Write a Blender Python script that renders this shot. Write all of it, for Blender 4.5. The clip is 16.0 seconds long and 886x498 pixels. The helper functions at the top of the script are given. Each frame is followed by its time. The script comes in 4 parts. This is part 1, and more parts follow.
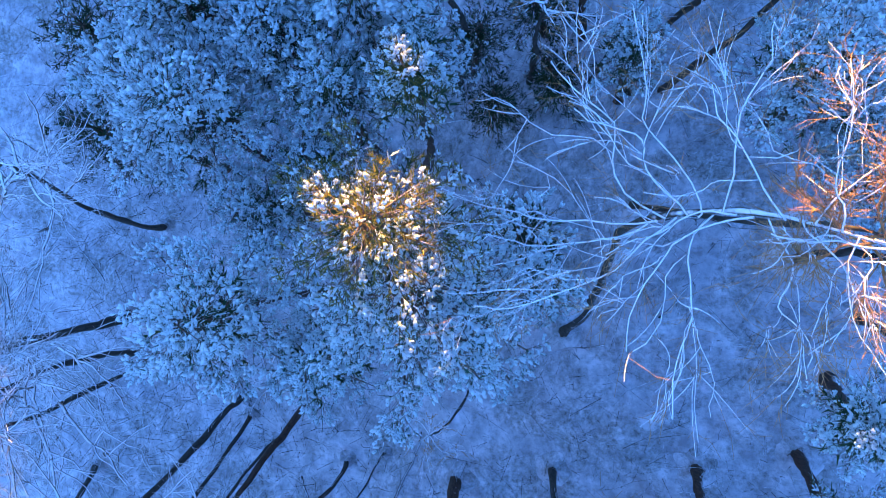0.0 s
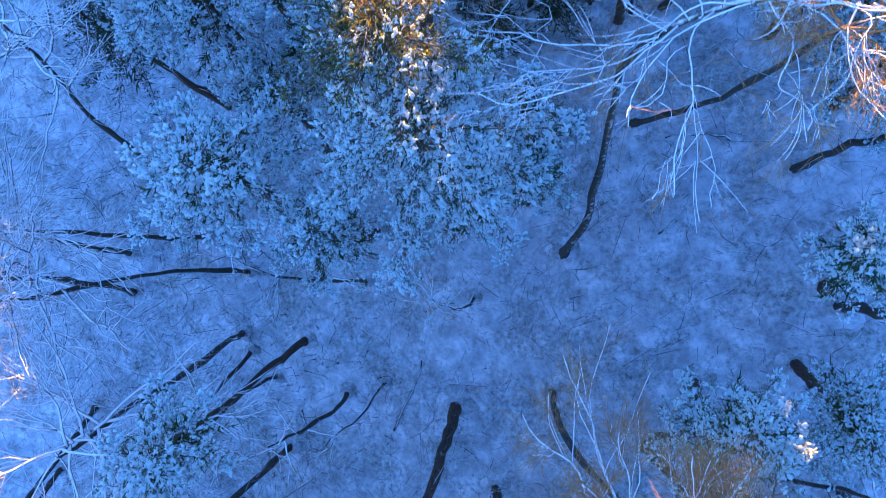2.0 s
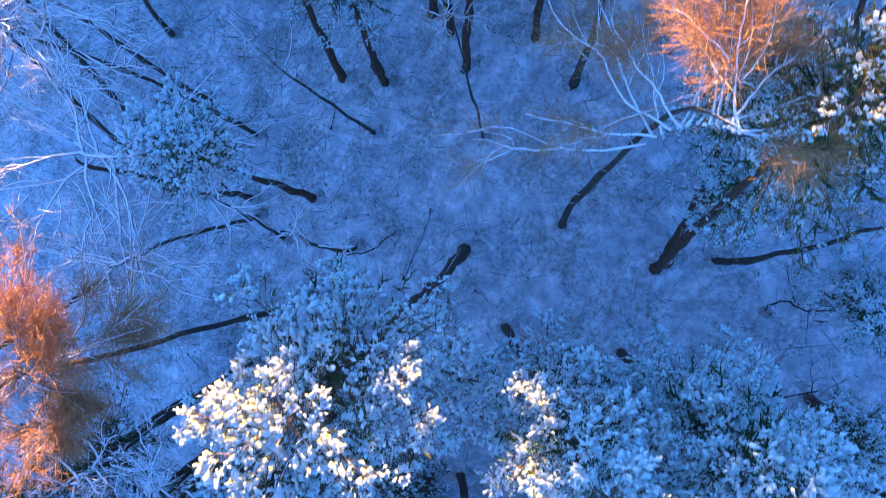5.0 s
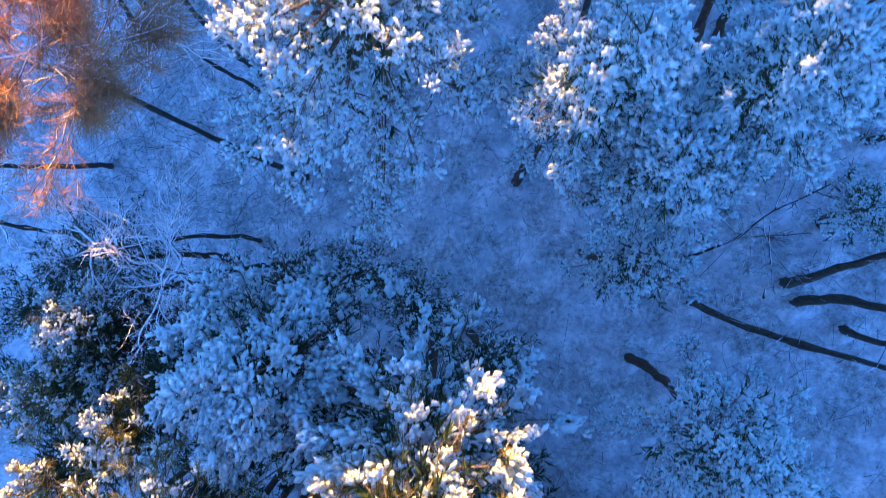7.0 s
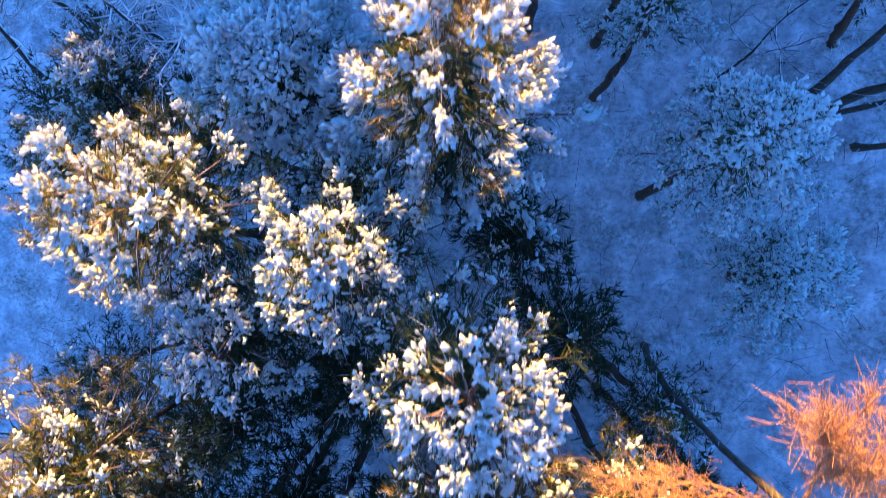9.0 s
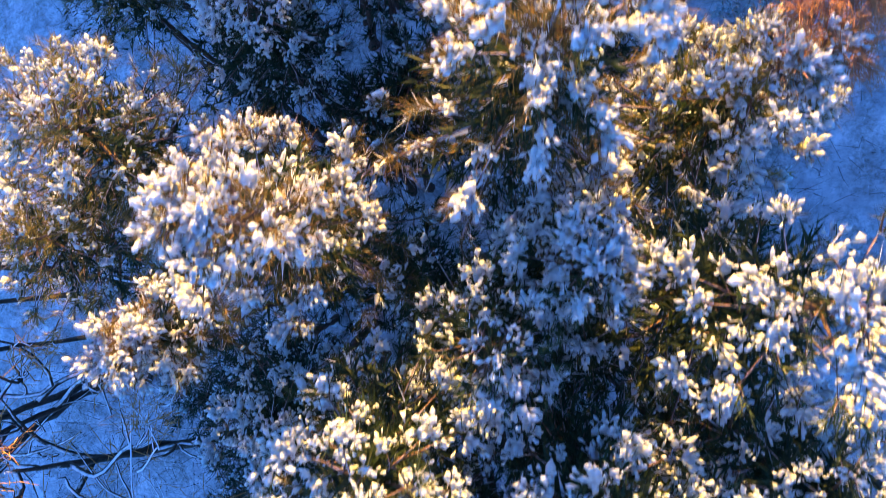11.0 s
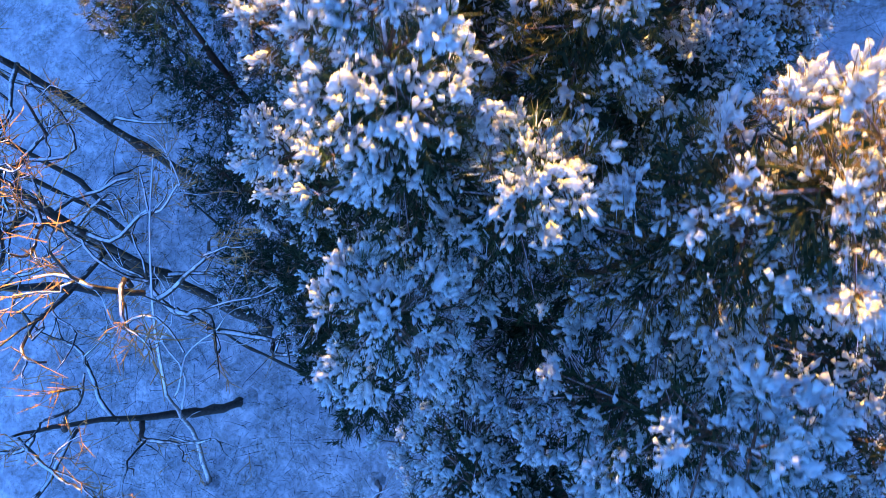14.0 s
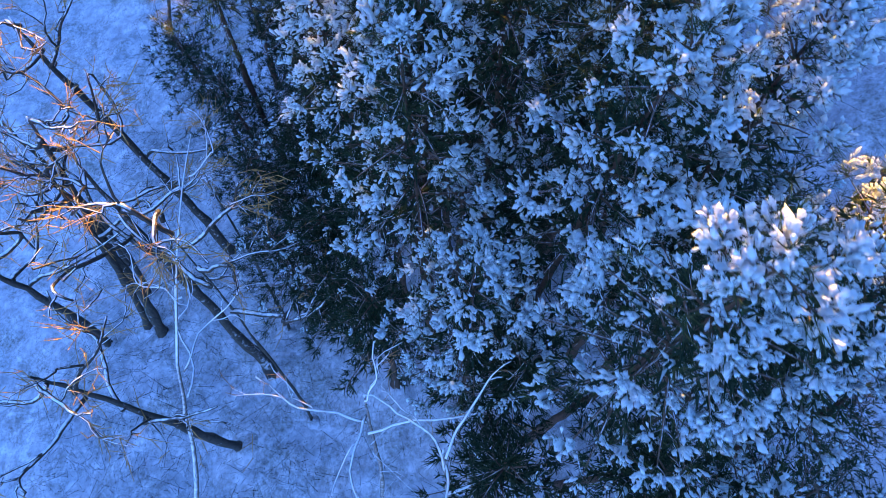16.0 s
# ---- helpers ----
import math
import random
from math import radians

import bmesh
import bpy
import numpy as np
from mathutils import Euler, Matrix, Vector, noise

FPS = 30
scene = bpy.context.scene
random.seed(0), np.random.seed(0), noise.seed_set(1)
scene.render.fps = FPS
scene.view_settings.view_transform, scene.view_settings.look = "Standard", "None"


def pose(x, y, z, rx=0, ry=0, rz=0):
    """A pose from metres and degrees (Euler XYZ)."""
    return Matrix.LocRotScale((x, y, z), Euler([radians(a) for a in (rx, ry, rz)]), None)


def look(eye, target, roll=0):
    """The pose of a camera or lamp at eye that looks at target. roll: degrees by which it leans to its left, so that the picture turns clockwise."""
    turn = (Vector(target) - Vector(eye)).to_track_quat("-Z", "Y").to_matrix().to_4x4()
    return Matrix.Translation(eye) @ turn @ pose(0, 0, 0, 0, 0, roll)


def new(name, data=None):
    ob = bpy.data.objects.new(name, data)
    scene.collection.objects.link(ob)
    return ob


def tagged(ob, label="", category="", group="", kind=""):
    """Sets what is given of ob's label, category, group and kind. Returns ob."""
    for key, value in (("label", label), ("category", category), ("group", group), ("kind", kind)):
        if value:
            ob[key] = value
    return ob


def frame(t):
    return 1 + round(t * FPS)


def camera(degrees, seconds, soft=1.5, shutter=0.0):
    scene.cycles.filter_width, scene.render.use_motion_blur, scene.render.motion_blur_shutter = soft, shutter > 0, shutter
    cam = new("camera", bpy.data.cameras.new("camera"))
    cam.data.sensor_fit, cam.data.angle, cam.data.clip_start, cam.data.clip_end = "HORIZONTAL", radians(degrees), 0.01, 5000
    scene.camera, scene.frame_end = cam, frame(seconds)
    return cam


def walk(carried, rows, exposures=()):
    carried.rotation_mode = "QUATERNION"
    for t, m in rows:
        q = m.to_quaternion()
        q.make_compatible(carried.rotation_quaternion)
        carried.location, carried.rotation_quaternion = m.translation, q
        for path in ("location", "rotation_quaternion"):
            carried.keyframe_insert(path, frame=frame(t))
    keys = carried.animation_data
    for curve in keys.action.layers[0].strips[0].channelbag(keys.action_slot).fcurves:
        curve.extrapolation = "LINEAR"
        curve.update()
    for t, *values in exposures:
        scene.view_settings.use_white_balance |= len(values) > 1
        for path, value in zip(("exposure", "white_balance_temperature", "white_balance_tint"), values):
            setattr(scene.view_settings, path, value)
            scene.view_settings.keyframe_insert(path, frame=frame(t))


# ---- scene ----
cam = camera(70.8, 16.0, soft=0.5, shutter=0.35)
# seconds, place (m), tilt from straight down, lean, turn (degrees)
PATH = [
    (0.0, 0.000, 0.000, 24.000, 0.00, 0.18, -0.01),
    (0.5, 0.006, -0.592, 24.016, 0.11, 0.15, 0.07),
    (1.0, 0.002, -1.261, 24.034, 0.16, 0.13, 0.13),
    (1.5, -0.018, -1.981, 24.053, 0.18, 0.10, 0.14),
    (2.0, -0.060, -2.763, 24.074, 0.16, 0.08, 0.11),
    (2.5, -0.120, -3.600, 24.096, 0.13, 0.06, 0.05),
    (3.0, -0.187, -4.481, 24.114, 0.10, 0.06, -0.02),
    (5.5, -0.471, -9.825, 24.025, 0.20, 0.04, 0.08),
    (6.0, -0.569, -11.164, 24.030, 0.26, -0.00, 0.05),
    (6.5, -0.684, -12.510, 24.037, 0.29, -0.02, 0.02),
    (7.0, -0.804, -13.862, 24.050, 0.29, -0.03, -0.01),
    (7.5, -0.913, -15.217, 24.066, 0.30, -0.04, -0.03),
    (8.0, -1.016, -16.574, 24.085, 0.27, -0.06, -0.06),
    (10.5, -1.467, -23.248, 24.186, 0.38, 0.21, -0.19),
    (11.0, -1.607, -24.562, 24.219, 0.30, 0.16, -0.13),
    (11.5, -1.701, -25.862, 24.252, 0.32, 0.08, -0.06),
    (12.0, -1.760, -27.144, 24.275, 0.49, -0.02, 0.00),
    (12.5, -1.810, -28.420, 24.284, 1.24, -0.10, 0.07),
    (13.0, -1.884, -29.694, 24.275, 2.58, -0.16, 0.11),
    (13.5, -1.966, -30.968, 24.264, 4.49, -0.19, 0.16),
    (14.0, -2.029, -32.241, 24.249, 7.00, -0.21, 0.18),
    (14.5, -2.070, -33.511, 24.245, 10.04, -0.20, 0.21),
    (15.0, -2.078, -34.780, 24.255, 13.68, -0.15, 0.21),
    (15.5, -2.075, -36.047, 24.272, 17.48, -0.09, 0.22),
    (16.0, -2.062, -37.309, 24.297, 21.41, -0.03, 0.23),
]
# a blue white balance; the film darkens a little over the sunlit stand
walk(cam, [(t, pose(x, y, z, p, r, w)) for t, x, y, z, p, r, w in PATH], exposures=[(0.0, 3.5, 5600, 23), (3.0, 3.4, 5350, 20), (5.5, 3.27, 5250, 20), (8.0, 3.18, 5150, 20), (10.5, 2.92, 5150, 24), (12.5, 2.88, 4950, 24), (13.5, 3.02, 5150, 26), (16.0, 3.3, 5700, 30)])

# ---------------------------------------------------------------- light
# low sun over the added wood past the clearing; direction from scene to sun
SUN_ELEV, SUN_AZ = 5.0, 95.0   # degrees; azimuth counted from +x
world = bpy.data.worlds.new("winter_sky")
scene.world = world
world.use_nodes = True
wn = world.node_tree
sky = wn.nodes.new("ShaderNodeTexSky")
sky.sky_type = "NISHITA"
sky.sun_disc = False
sky.sun_elevation = radians(SUN_ELEV)
sky.sun_rotation = radians(90 - SUN_AZ)
sky.altitude = 400
sky.air_density, sky.dust_density, sky.ozone_density = 1.0, 0.0, 4.0
wn.links.new(sky.outputs[0], wn.nodes["Background"].inputs[0])
wn.nodes["Background"].inputs[1].default_value = 0.15

sun_data = bpy.data.lights.new("sun", "SUN")
sun_data.energy, sun_data.angle, sun_data.color = 4.4, radians(0.53), (1.0, 0.53, 0.04)
sun = new("sun", sun_data)
SUNWAY = Vector((math.cos(radians(SUN_ELEV)) * math.cos(radians(SUN_AZ)), math.cos(radians(SUN_ELEV)) * math.sin(radians(SUN_AZ)), math.sin(radians(SUN_ELEV))))
sun.matrix_world = look(SUNWAY * 300, (0, 0, 0))


# ---------------------------------------------------------------- materials
def material(name, rough=0.8):
    m = bpy.data.materials.new(name)
    m.use_nodes = True
    nt = m.node_tree
    b = nt.nodes["Principled BSDF"]
    b.inputs["Roughness"].default_value = rough
    b.inputs["Specular IOR Level"].default_value = 0.25
    return m, nt, b


def node(nt, kind, **values):
    n = nt.nodes.new(kind)
    for key, value in values.items():
        n.inputs[key].default_value = value
    return n


def noise_fac(nt, scale, detail=4.0, rough=0.6, space="Object"):
    tc = nt.nodes.new("ShaderNodeTexCoord")
    n = node(nt, "ShaderNodeTexNoise", Scale=scale, Detail=detail, Roughness=rough)
    nt.links.new(tc.outputs[space], n.inputs["Vector"])
    return n.outputs[0]


def ramp(nt, fac, stops):
    r = nt.nodes.new("ShaderNodeValToRGB")
    el = r.color_ramp.elements
    while len(el) < len(stops):
        el.new(0.5)
    for e, (p, c) in zip(el, stops):
        e.position, e.color = p, (*c, 1) if len(c) == 3 else c
    nt.links.new(fac, r.inputs[0])
    return r.outputs[0]


def mix(nt, fac, a, b):
    m = nt.nodes.new("ShaderNodeMix")
    m.data_type = "RGBA"
    for i, v in ((0, fac), (6, a), (7, b)):
        if isinstance(v, (int, float)):
            m.inputs[i].default_value = v
        elif isinstance(v, tuple):
            m.inputs[i].default_value = (*v, 1)
        else:
            nt.links.new(v, m.inputs[i])
    return m.outputs[2]


def bump(nt, b, height, strength=0.5, distance=0.02):
    n = node(nt, "ShaderNodeBump", Strength=strength, Distance=distance)
    nt.links.new(height, n.inputs["Height"])
    nt.links.new(n.outputs[0], b.inputs["Normal"])


def up_facing(nt, low, high, wobble=6.0):
    """1 where a surface faces up, with a ragged limit: where snow lies."""
    g = nt.nodes.new("ShaderNodeNewGeometry")
    s = nt.nodes.new("ShaderNodeSeparateXYZ")
    nt.links.new(g.outputs["Normal"], s.inputs[0])
    add = nt.nodes.new("ShaderNodeMath")
    add.operation = "MULTIPLY_ADD"
    nt.links.new(noise_fac(nt, wobble, 3.0), add.inputs[0])
    add.inputs[1].default_value = 0.9
    nt.links.new(s.outputs[2], add.inputs[2])
    mr = nt.nodes.new("ShaderNodeMapRange")
    mr.inputs[1].default_value, mr.inputs[2].default_value = low + 0.45, high + 0.45
    nt.links.new(add.outputs[0], mr.inputs[0])
    return mr.outputs[0]


def island(nt):
    return nt.nodes.new("ShaderNodeNewGeometry").outputs["Random Per Island"]


def lit_through(m, nt, b, colour, share):
    """Lets a share of the light through to the far side, as loose snow and needles do."""
    t = nt.nodes.new("ShaderNodeBsdfTranslucent")
    nt.links.new(colour, t.inputs["Color"])
    mx = nt.nodes.new("ShaderNodeMixShader")
    mx.inputs[0].default_value = share
    nt.links.new(b.outputs[0], mx.inputs[1])
    nt.links.new(t.outputs[0], mx.inputs[2])
    nt.links.new(mx.outputs[0], nt.nodes["Material Output"].inputs["Surface"])


SNOW_A, SNOW_B = (0.93, 0.94, 0.95), (0.82, 0.84, 0.87)

RIME = (0.88, 0.79, 0.82)   # thin snow through which the bark shows


def make_snow():
    m, nt, b = material("powder_snow", 0.9)
    colour = mix(nt, noise_fac(nt, 9.0), SNOW_B, SNOW_A)
    nt.links.new(colour, b.inputs["Base Color"])
    bump(nt, b, noise_fac(nt, 45.0, 5.0, 0.7), 0.9, 0.03)
    lit_through(m, nt, b, colour, 0.35)
    return m


def make_needles(name, greens, frost):
    m, nt, b = material(name, 0.6)
    colour = ramp(nt, island(nt), [(0.0, greens[0]), (0.55, greens[1]), (1.0 - frost, greens[2]), (1.0 - frost + 0.02, SNOW_B)])
    nt.links.new(colour, b.inputs["Base Color"])
    lit_through(m, nt, b, colour, 0.4)
    return m


def make_bark(name, dark, light, snow_low, snow_high, scale=14.0):
    m, nt, b = material(name, 0.9)
    tc = nt.nodes.new("ShaderNodeTexCoord")
    mp = nt.nodes.new("ShaderNodeMapping")
    mp.inputs["Scale"].default_value = (1, 1, 0.25)
    nt.links.new(tc.outputs["Object"], mp.inputs[0])
    n = node(nt, "ShaderNodeTexNoise", Scale=scale, Detail=6.0, Roughness=0.7)
    nt.links.new(mp.outputs[0], n.inputs["Vector"])
    bark = ramp(nt, n.outputs[0], [(0.3, dark), (0.7, light)])
    nt.links.new(mix(nt, up_facing(nt, snow_low, snow_high), bark, RIME), b.inputs["Base Color"])
    bump(nt, b, n.outputs[0], 0.7, 0.02)
    return m


def make_ground():
    m, nt, b = material("snowy_forest_floor", 0.9)
    patches = noise_fac(nt, 0.55, 6.0, 0.68)
    fine = noise_fac(nt, 6.0, 6.0, 0.75)
    litter = ramp(nt, fine, [(0.35, (0.16, 0.13, 0.12)), (0.55, (0.34, 0.29, 0.28)), (0.72, (0.50, 0.45, 0.45))])
    snow = ramp(nt, noise_fac(nt, 1.5, 7.0, 0.68), [(0.36, (0.35, 0.295, 0.315)), (0.52, (0.53, 0.45, 0.48)), (0.66, (0.74, 0.635, 0.67))])
    mul = nt.nodes.new("ShaderNodeMath")
    mul.operation = "MULTIPLY_ADD"
    nt.links.new(fine, mul.inputs[0])
    mul.inputs[1].default_value = 0.55
    nt.links.new(patches, mul.inputs[2])
    cover = ramp(nt, mul.outputs[0], [(0.58, (0.0, 0.0, 0.0)), (0.82, (1.0, 1.0, 1.0))])
    inv = nt.nodes.new("ShaderNodeMath")
    inv.operation = "MULTIPLY"
    nt.links.new(cover, inv.inputs[0])
    inv.inputs[1].default_value = 1.0
    nt.links.new(mix(nt, inv.outputs[0], litter, snow), b.inputs["Base Color"])
    bump(nt, b, fine, 0.5, 0.05)
    return m


SNOW = make_snow()
PINE = make_needles("pine_needles", [(0.02, 0.04, 0.016), (0.045, 0.07, 0.025), (0.10, 0.10, 0.03)], 0.10)
FROSTY = make_needles("frosted_pine_needles", [(0.04, 0.10, 0.07), (0.09, 0.18, 0.12), (0.18, 0.27, 0.20)], 0.52)
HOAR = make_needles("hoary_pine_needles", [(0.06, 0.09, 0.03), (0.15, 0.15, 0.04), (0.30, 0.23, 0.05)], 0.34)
# next two: olive and rust tones with the sun's gold brightened into the colour
SUN_OLIVE = make_needles("olive_sun_gold_needles", [(0.05, 0.06, 0.02), (0.15, 0.13, 0.03), (0.38, 0.26, 0.05)], 0.08)
SUN_RUST = make_needles("rust_sun_gold_needles", [(0.06, 0.055, 0.02), (0.18, 0.12, 0.03), (0.38, 0.22, 0.05)], 0.12)
# near-black: dark conifers, and shade put into crown interiors and understorey
DARKN = make_needles("spruce_and_shade_needles", [(0.012, 0.025, 0.012), (0.024, 0.04, 0.016), (0.05, 0.058, 0.024)], 0.02)
PINE_BARK = make_bark("pine_bark", (0.035, 0.02, 0.015), (0.14, 0.07, 0.045), 0.30, 0.62)
LIMB_BARK = make_bark("snowy_limb_bark", (0.06, 0.035, 0.025), (0.20, 0.11, 0.07), 0.85, 1.1)
BARE_BARK = make_bark("bare_tree_bark", (0.03, 0.024, 0.02), (0.11, 0.085, 0.07), 0.30, 0.62)
BARE_LIMB = make_bark("snowy_bare_limb_bark", (0.12, 0.085, 0.075), (0.26, 0.19, 0.16), 0.12, 0.62)
HALF_LIMB = make_bark("snow_topped_limb_bark", (0.03, 0.022, 0.018), (0.10, 0.075, 0.06), 0.64, 0.95)
FROST_TWIG = make_bark("frosted_twig_bark", (0.14, 0.10, 0.085), (0.32, 0.24, 0.20), 0.35, 0.95, 30.0)
TWIG = make_bark("red_brown_twig_bark", (0.30, 0.13, 0.06), (0.56, 0.27, 0.11), 1.1, 1.7, 30.0)
DEADLEAF = make_bark("withered_leaf_stalks", (0.34, 0.15, 0.05), (0.60, 0.30, 0.09), 1.6, 2.0, 30.0)
STICK = make_bark("dead_stick_bark", (0.02, 0.016, 0.014), (0.07, 0.05, 0.04), 0.6, 1.0)
GROUND = make_ground()


# ---------------------------------------------------------------- mesh helpers
def solid(name, V, F, mat, parent=None, smooth=True, label=""):
    """One mesh object from vertex and triangle arrays."""
    V, F = np.asarray(V, np.float32), np.asarray(F, np.int32)
    me = bpy.data.meshes.new(name)
    me.vertices.add(len(V))
    me.vertices.foreach_set("co", V.ravel())
    me.loops.add(F.size)
    me.loops.foreach_set("vertex_index", F.ravel())
    me.polygons.add(len(F))
    me.polygons.foreach_set("loop_start", np.arange(len(F), dtype=np.int32) * 3)
    me.polygons.foreach_set("use_smooth", np.full(len(F), smooth))
    me.update(calc_edges=True)
    me.materials.append(mat)
    ob = new(name, me)
    if parent is not None:
        ob.parent = parent
    if label:
        tagged(ob, label)
    return ob


def thing(name, place, label, category, group="", kind=""):
    ob = new(name)
    ob.location = place
    ob.empty_display_size = 0.3
    return tagged(ob, label, category, group, kind)


class Soup:
    """Gathers vertices and triangles."""

    def __init__(self):
        self.v, self.f, self.n = [], [], 0

    def add(self, V, F):
        self.v.append(V)
        self.f.append(F + self.n)
        self.n += len(V)

    def put(self, name, mat, parent=None, smooth=True, label=""):
        if not self.v:
            return None
        return solid(name, np.concatenate(self.v), np.concatenate(self.f), mat, parent, smooth, label)


def unit(a):
    a = np.asarray(a, float)
    return a / (np.linalg.norm(a, axis=-1, keepdims=True) + 1e-9)


def tube(P, r, sides=6):
    """A tapered tube along the points P, with radii r; closed ends."""
    P = np.asarray(P, float)
    r = np.broadcast_to(np.asarray(r, float), (len(P),))
    T = unit(np.gradient(P, axis=0))
    ref = np.array([0.0, 0.0, 1.0]) if abs(T[:, 2]).mean() < 0.8 else np.array([1.0, 0.0, 0.0])
    A = unit(np.cross(T, ref))
    B = np.cross(T, A)
    ang = np.arange(sides) * 2 * math.pi / sides
    ring = A[:, None] * np.cos(ang)[None, :, None] + B[:, None] * np.sin(ang)[None, :, None]
    V = (P[:, None] + ring * r[:, None, None]).reshape(-1, 3)
    m = len(P)
    i = np.arange(m - 1)[:, None] * sides
    j = np.arange(sides)[None]
    k = (j + 1) % sides
    F = np.concatenate([np.stack([i + j, i + k, i + sides + k], -1).reshape(-1, 3), np.stack([i + j, i + sides + k, i + sides + j], -1).reshape(-1, 3)])
    V = np.concatenate([V, P[:1], P[-1:]])
    a, z = m * sides, m * sides + 1
    e = np.arange(sides)
    F = np.concatenate([F, np.stack([np.full(sides, a), (e + 1) % sides, e], -1), np.stack([np.full(sides, z), (m - 1) * sides + e, (m - 1) * sides + (e + 1) % sides], -1)])
    return V, F


def sticks(A, B, ra, rb):
    """Many thin three-sided twigs from A to B."""
    A, B = np.asarray(A, float), np.asarray(B, float)
    n = len(A)
    T = unit(B - A)
    S = unit(np.cross(T, np.where(abs(T[:, 2:3]) < 0.8, [[0, 0, 1.0]], [[1.0, 0, 0]])))
    U = np.cross(T, S)
    ang = np.arange(3) * 2 * math.pi / 3
    ring = S[:, None] * np.cos(ang)[None, :, None] + U[:, None] * np.sin(ang)[None, :, None]
    ra = np.broadcast_to(ra, (n,))[:, None, None]
    rb = np.broadcast_to(rb, (n,))[:, None, None]
    V = np.concatenate([A[:, None] + ring * ra, B[:, None] + ring * rb], 1).reshape(-1, 3)
    F0 = np.array([[0, 1, 4], [0, 4, 3], [1, 2, 5], [1, 5, 4], [2, 0, 3], [2, 3, 5]])
    F = (F0[None] + (np.arange(n) * 6)[:, None, None]).reshape(-1, 3)
    return V, F


def bezier(a, b, c, n):
    t = np.linspace(0, 1, n)[:, None]
    return (1 - t) ** 2 * np.asarray(a) + 2 * t * (1 - t) * np.asarray(b) + t * t * np.asarray(c)


# a lump of snow: four-sided, two rings and two tips
def lobe_shape():
    V, F = [(-0.5, 0, 0)], []
    for x, s in ((-0.22, 1.0), (0.22, 0.95)):
        for k in range(4):
            a = k * math.pi / 2 + x * 1.8
            V.append((x, 0.5 * s * math.cos(a), 0.5 * s * math.sin(a)))
    V.append((0.5, 0, 0))
    for k in range(4):
        n = (k + 1) % 4
        F += [(0, 1 + n, 1 + k), (9, 5 + k, 5 + n), (1 + k, 1 + n, 5 + n), (1 + k, 5 + n, 5 + k)]
    return np.array(V, float), np.array(F)


LOBE_V, LOBE_F = lobe_shape()
# a snow finger: narrow at its root, blunt at its tip
FINGER_V = np.array([(-0.5, 0, 0), (0.17, 0.5, 0.05), (0.23, 0.05, 0.5), (0.17, -0.5, 0.0), (0.23, 0.0, -0.5), (0.42, 0, 0)], float)
FINGER_F = np.array([(0, 2, 1), (0, 3, 2), (0, 4, 3), (0, 1, 4), (5, 1, 2), (5, 2, 3), (5, 3, 4), (5, 4, 1)])


def lobes(rng, P, D, length, width, flat=0.75, shape=(LOBE_V, LOBE_F)):
    """Snow lobes at P that lie along D."""
    n = len(P)
    X = unit(D)
    up = np.tile([0.0, 0.0, 1.0], (n, 1)) + rng.normal(0, 0.15, (n, 3))
    Y = unit(np.cross(up, X))
    Z = np.cross(X, Y)
    SV, SF = shape
    L = SV[None] * (1 + rng.normal(0, 0.18, (n, len(SV), 1))) + rng.normal(0, 0.07, (n, len(SV), 3))
    length, width = np.broadcast_to(length, (n,)), np.broadcast_to(width, (n,))
    V = P[:, None] + L[..., :1] * (X * length[:, None])[:, None] + L[..., 1:2] * (Y * width[:, None])[:, None] + L[..., 2:3] * (Z * width[:, None] * flat)[:, None]
    F = (SF[None] + (np.arange(n) * len(SV))[:, None, None]).reshape(-1, 3)
    return V.reshape(-1, 3), F


def snow_tufts(rng, P, D, r, count, spread, fine=True):
    """Snow on tufts of needles at P that point along D: small lumps strung out along the fanned needles, and a rounded cap."""
    n = len(P)
    if n == 0:
        return np.zeros((0, 3)), np.zeros((0, 3), int)
    up = np.array([0, 0, 1.0])
    d = unit(D[:, None] + rng.normal(0, spread, (n, count, 3)) + 0.12 * up).reshape(-1, 3)
    rr = np.repeat(r, count) * rng.uniform(0.8, 1.2, n * count)
    f = rng.uniform(0.25, 0.95, n * count)
    c = np.repeat(P, count, 0) + d * (f * rr)[:, None] + up * (0.12 * rr)[:, None]
    w = rr * rng.uniform(0.15, 0.31, n * count) * (1.0 if fine else 1.45)
    V, F = lobes(rng, c, unit(d + rng.normal(0, 0.25, d.shape)), w * rng.uniform(1.6, 3.0, n * count), w, 0.85, (FINGER_V, FINGER_F))
    q = rng.random(n) < 0.8
    V2, F2 = lobes(rng, (P + D * (0.30 * r)[:, None] + up * (0.20 * r)[:, None] + rng.normal(0, 0.12, (n, 3)) * r[:, None])[q], unit(D + rng.normal(0, 0.3, (n, 3)))[q], (0.8 * r)[q], (0.5 * r)[q] * rng.uniform(0.7, 1.3, q.sum()), 0.7, (LOBE_V, LOBE_F) if fine else (FINGER_V, FINGER_F))
    return np.concatenate([V, V2]), np.concatenate([F, F2 + len(V)])


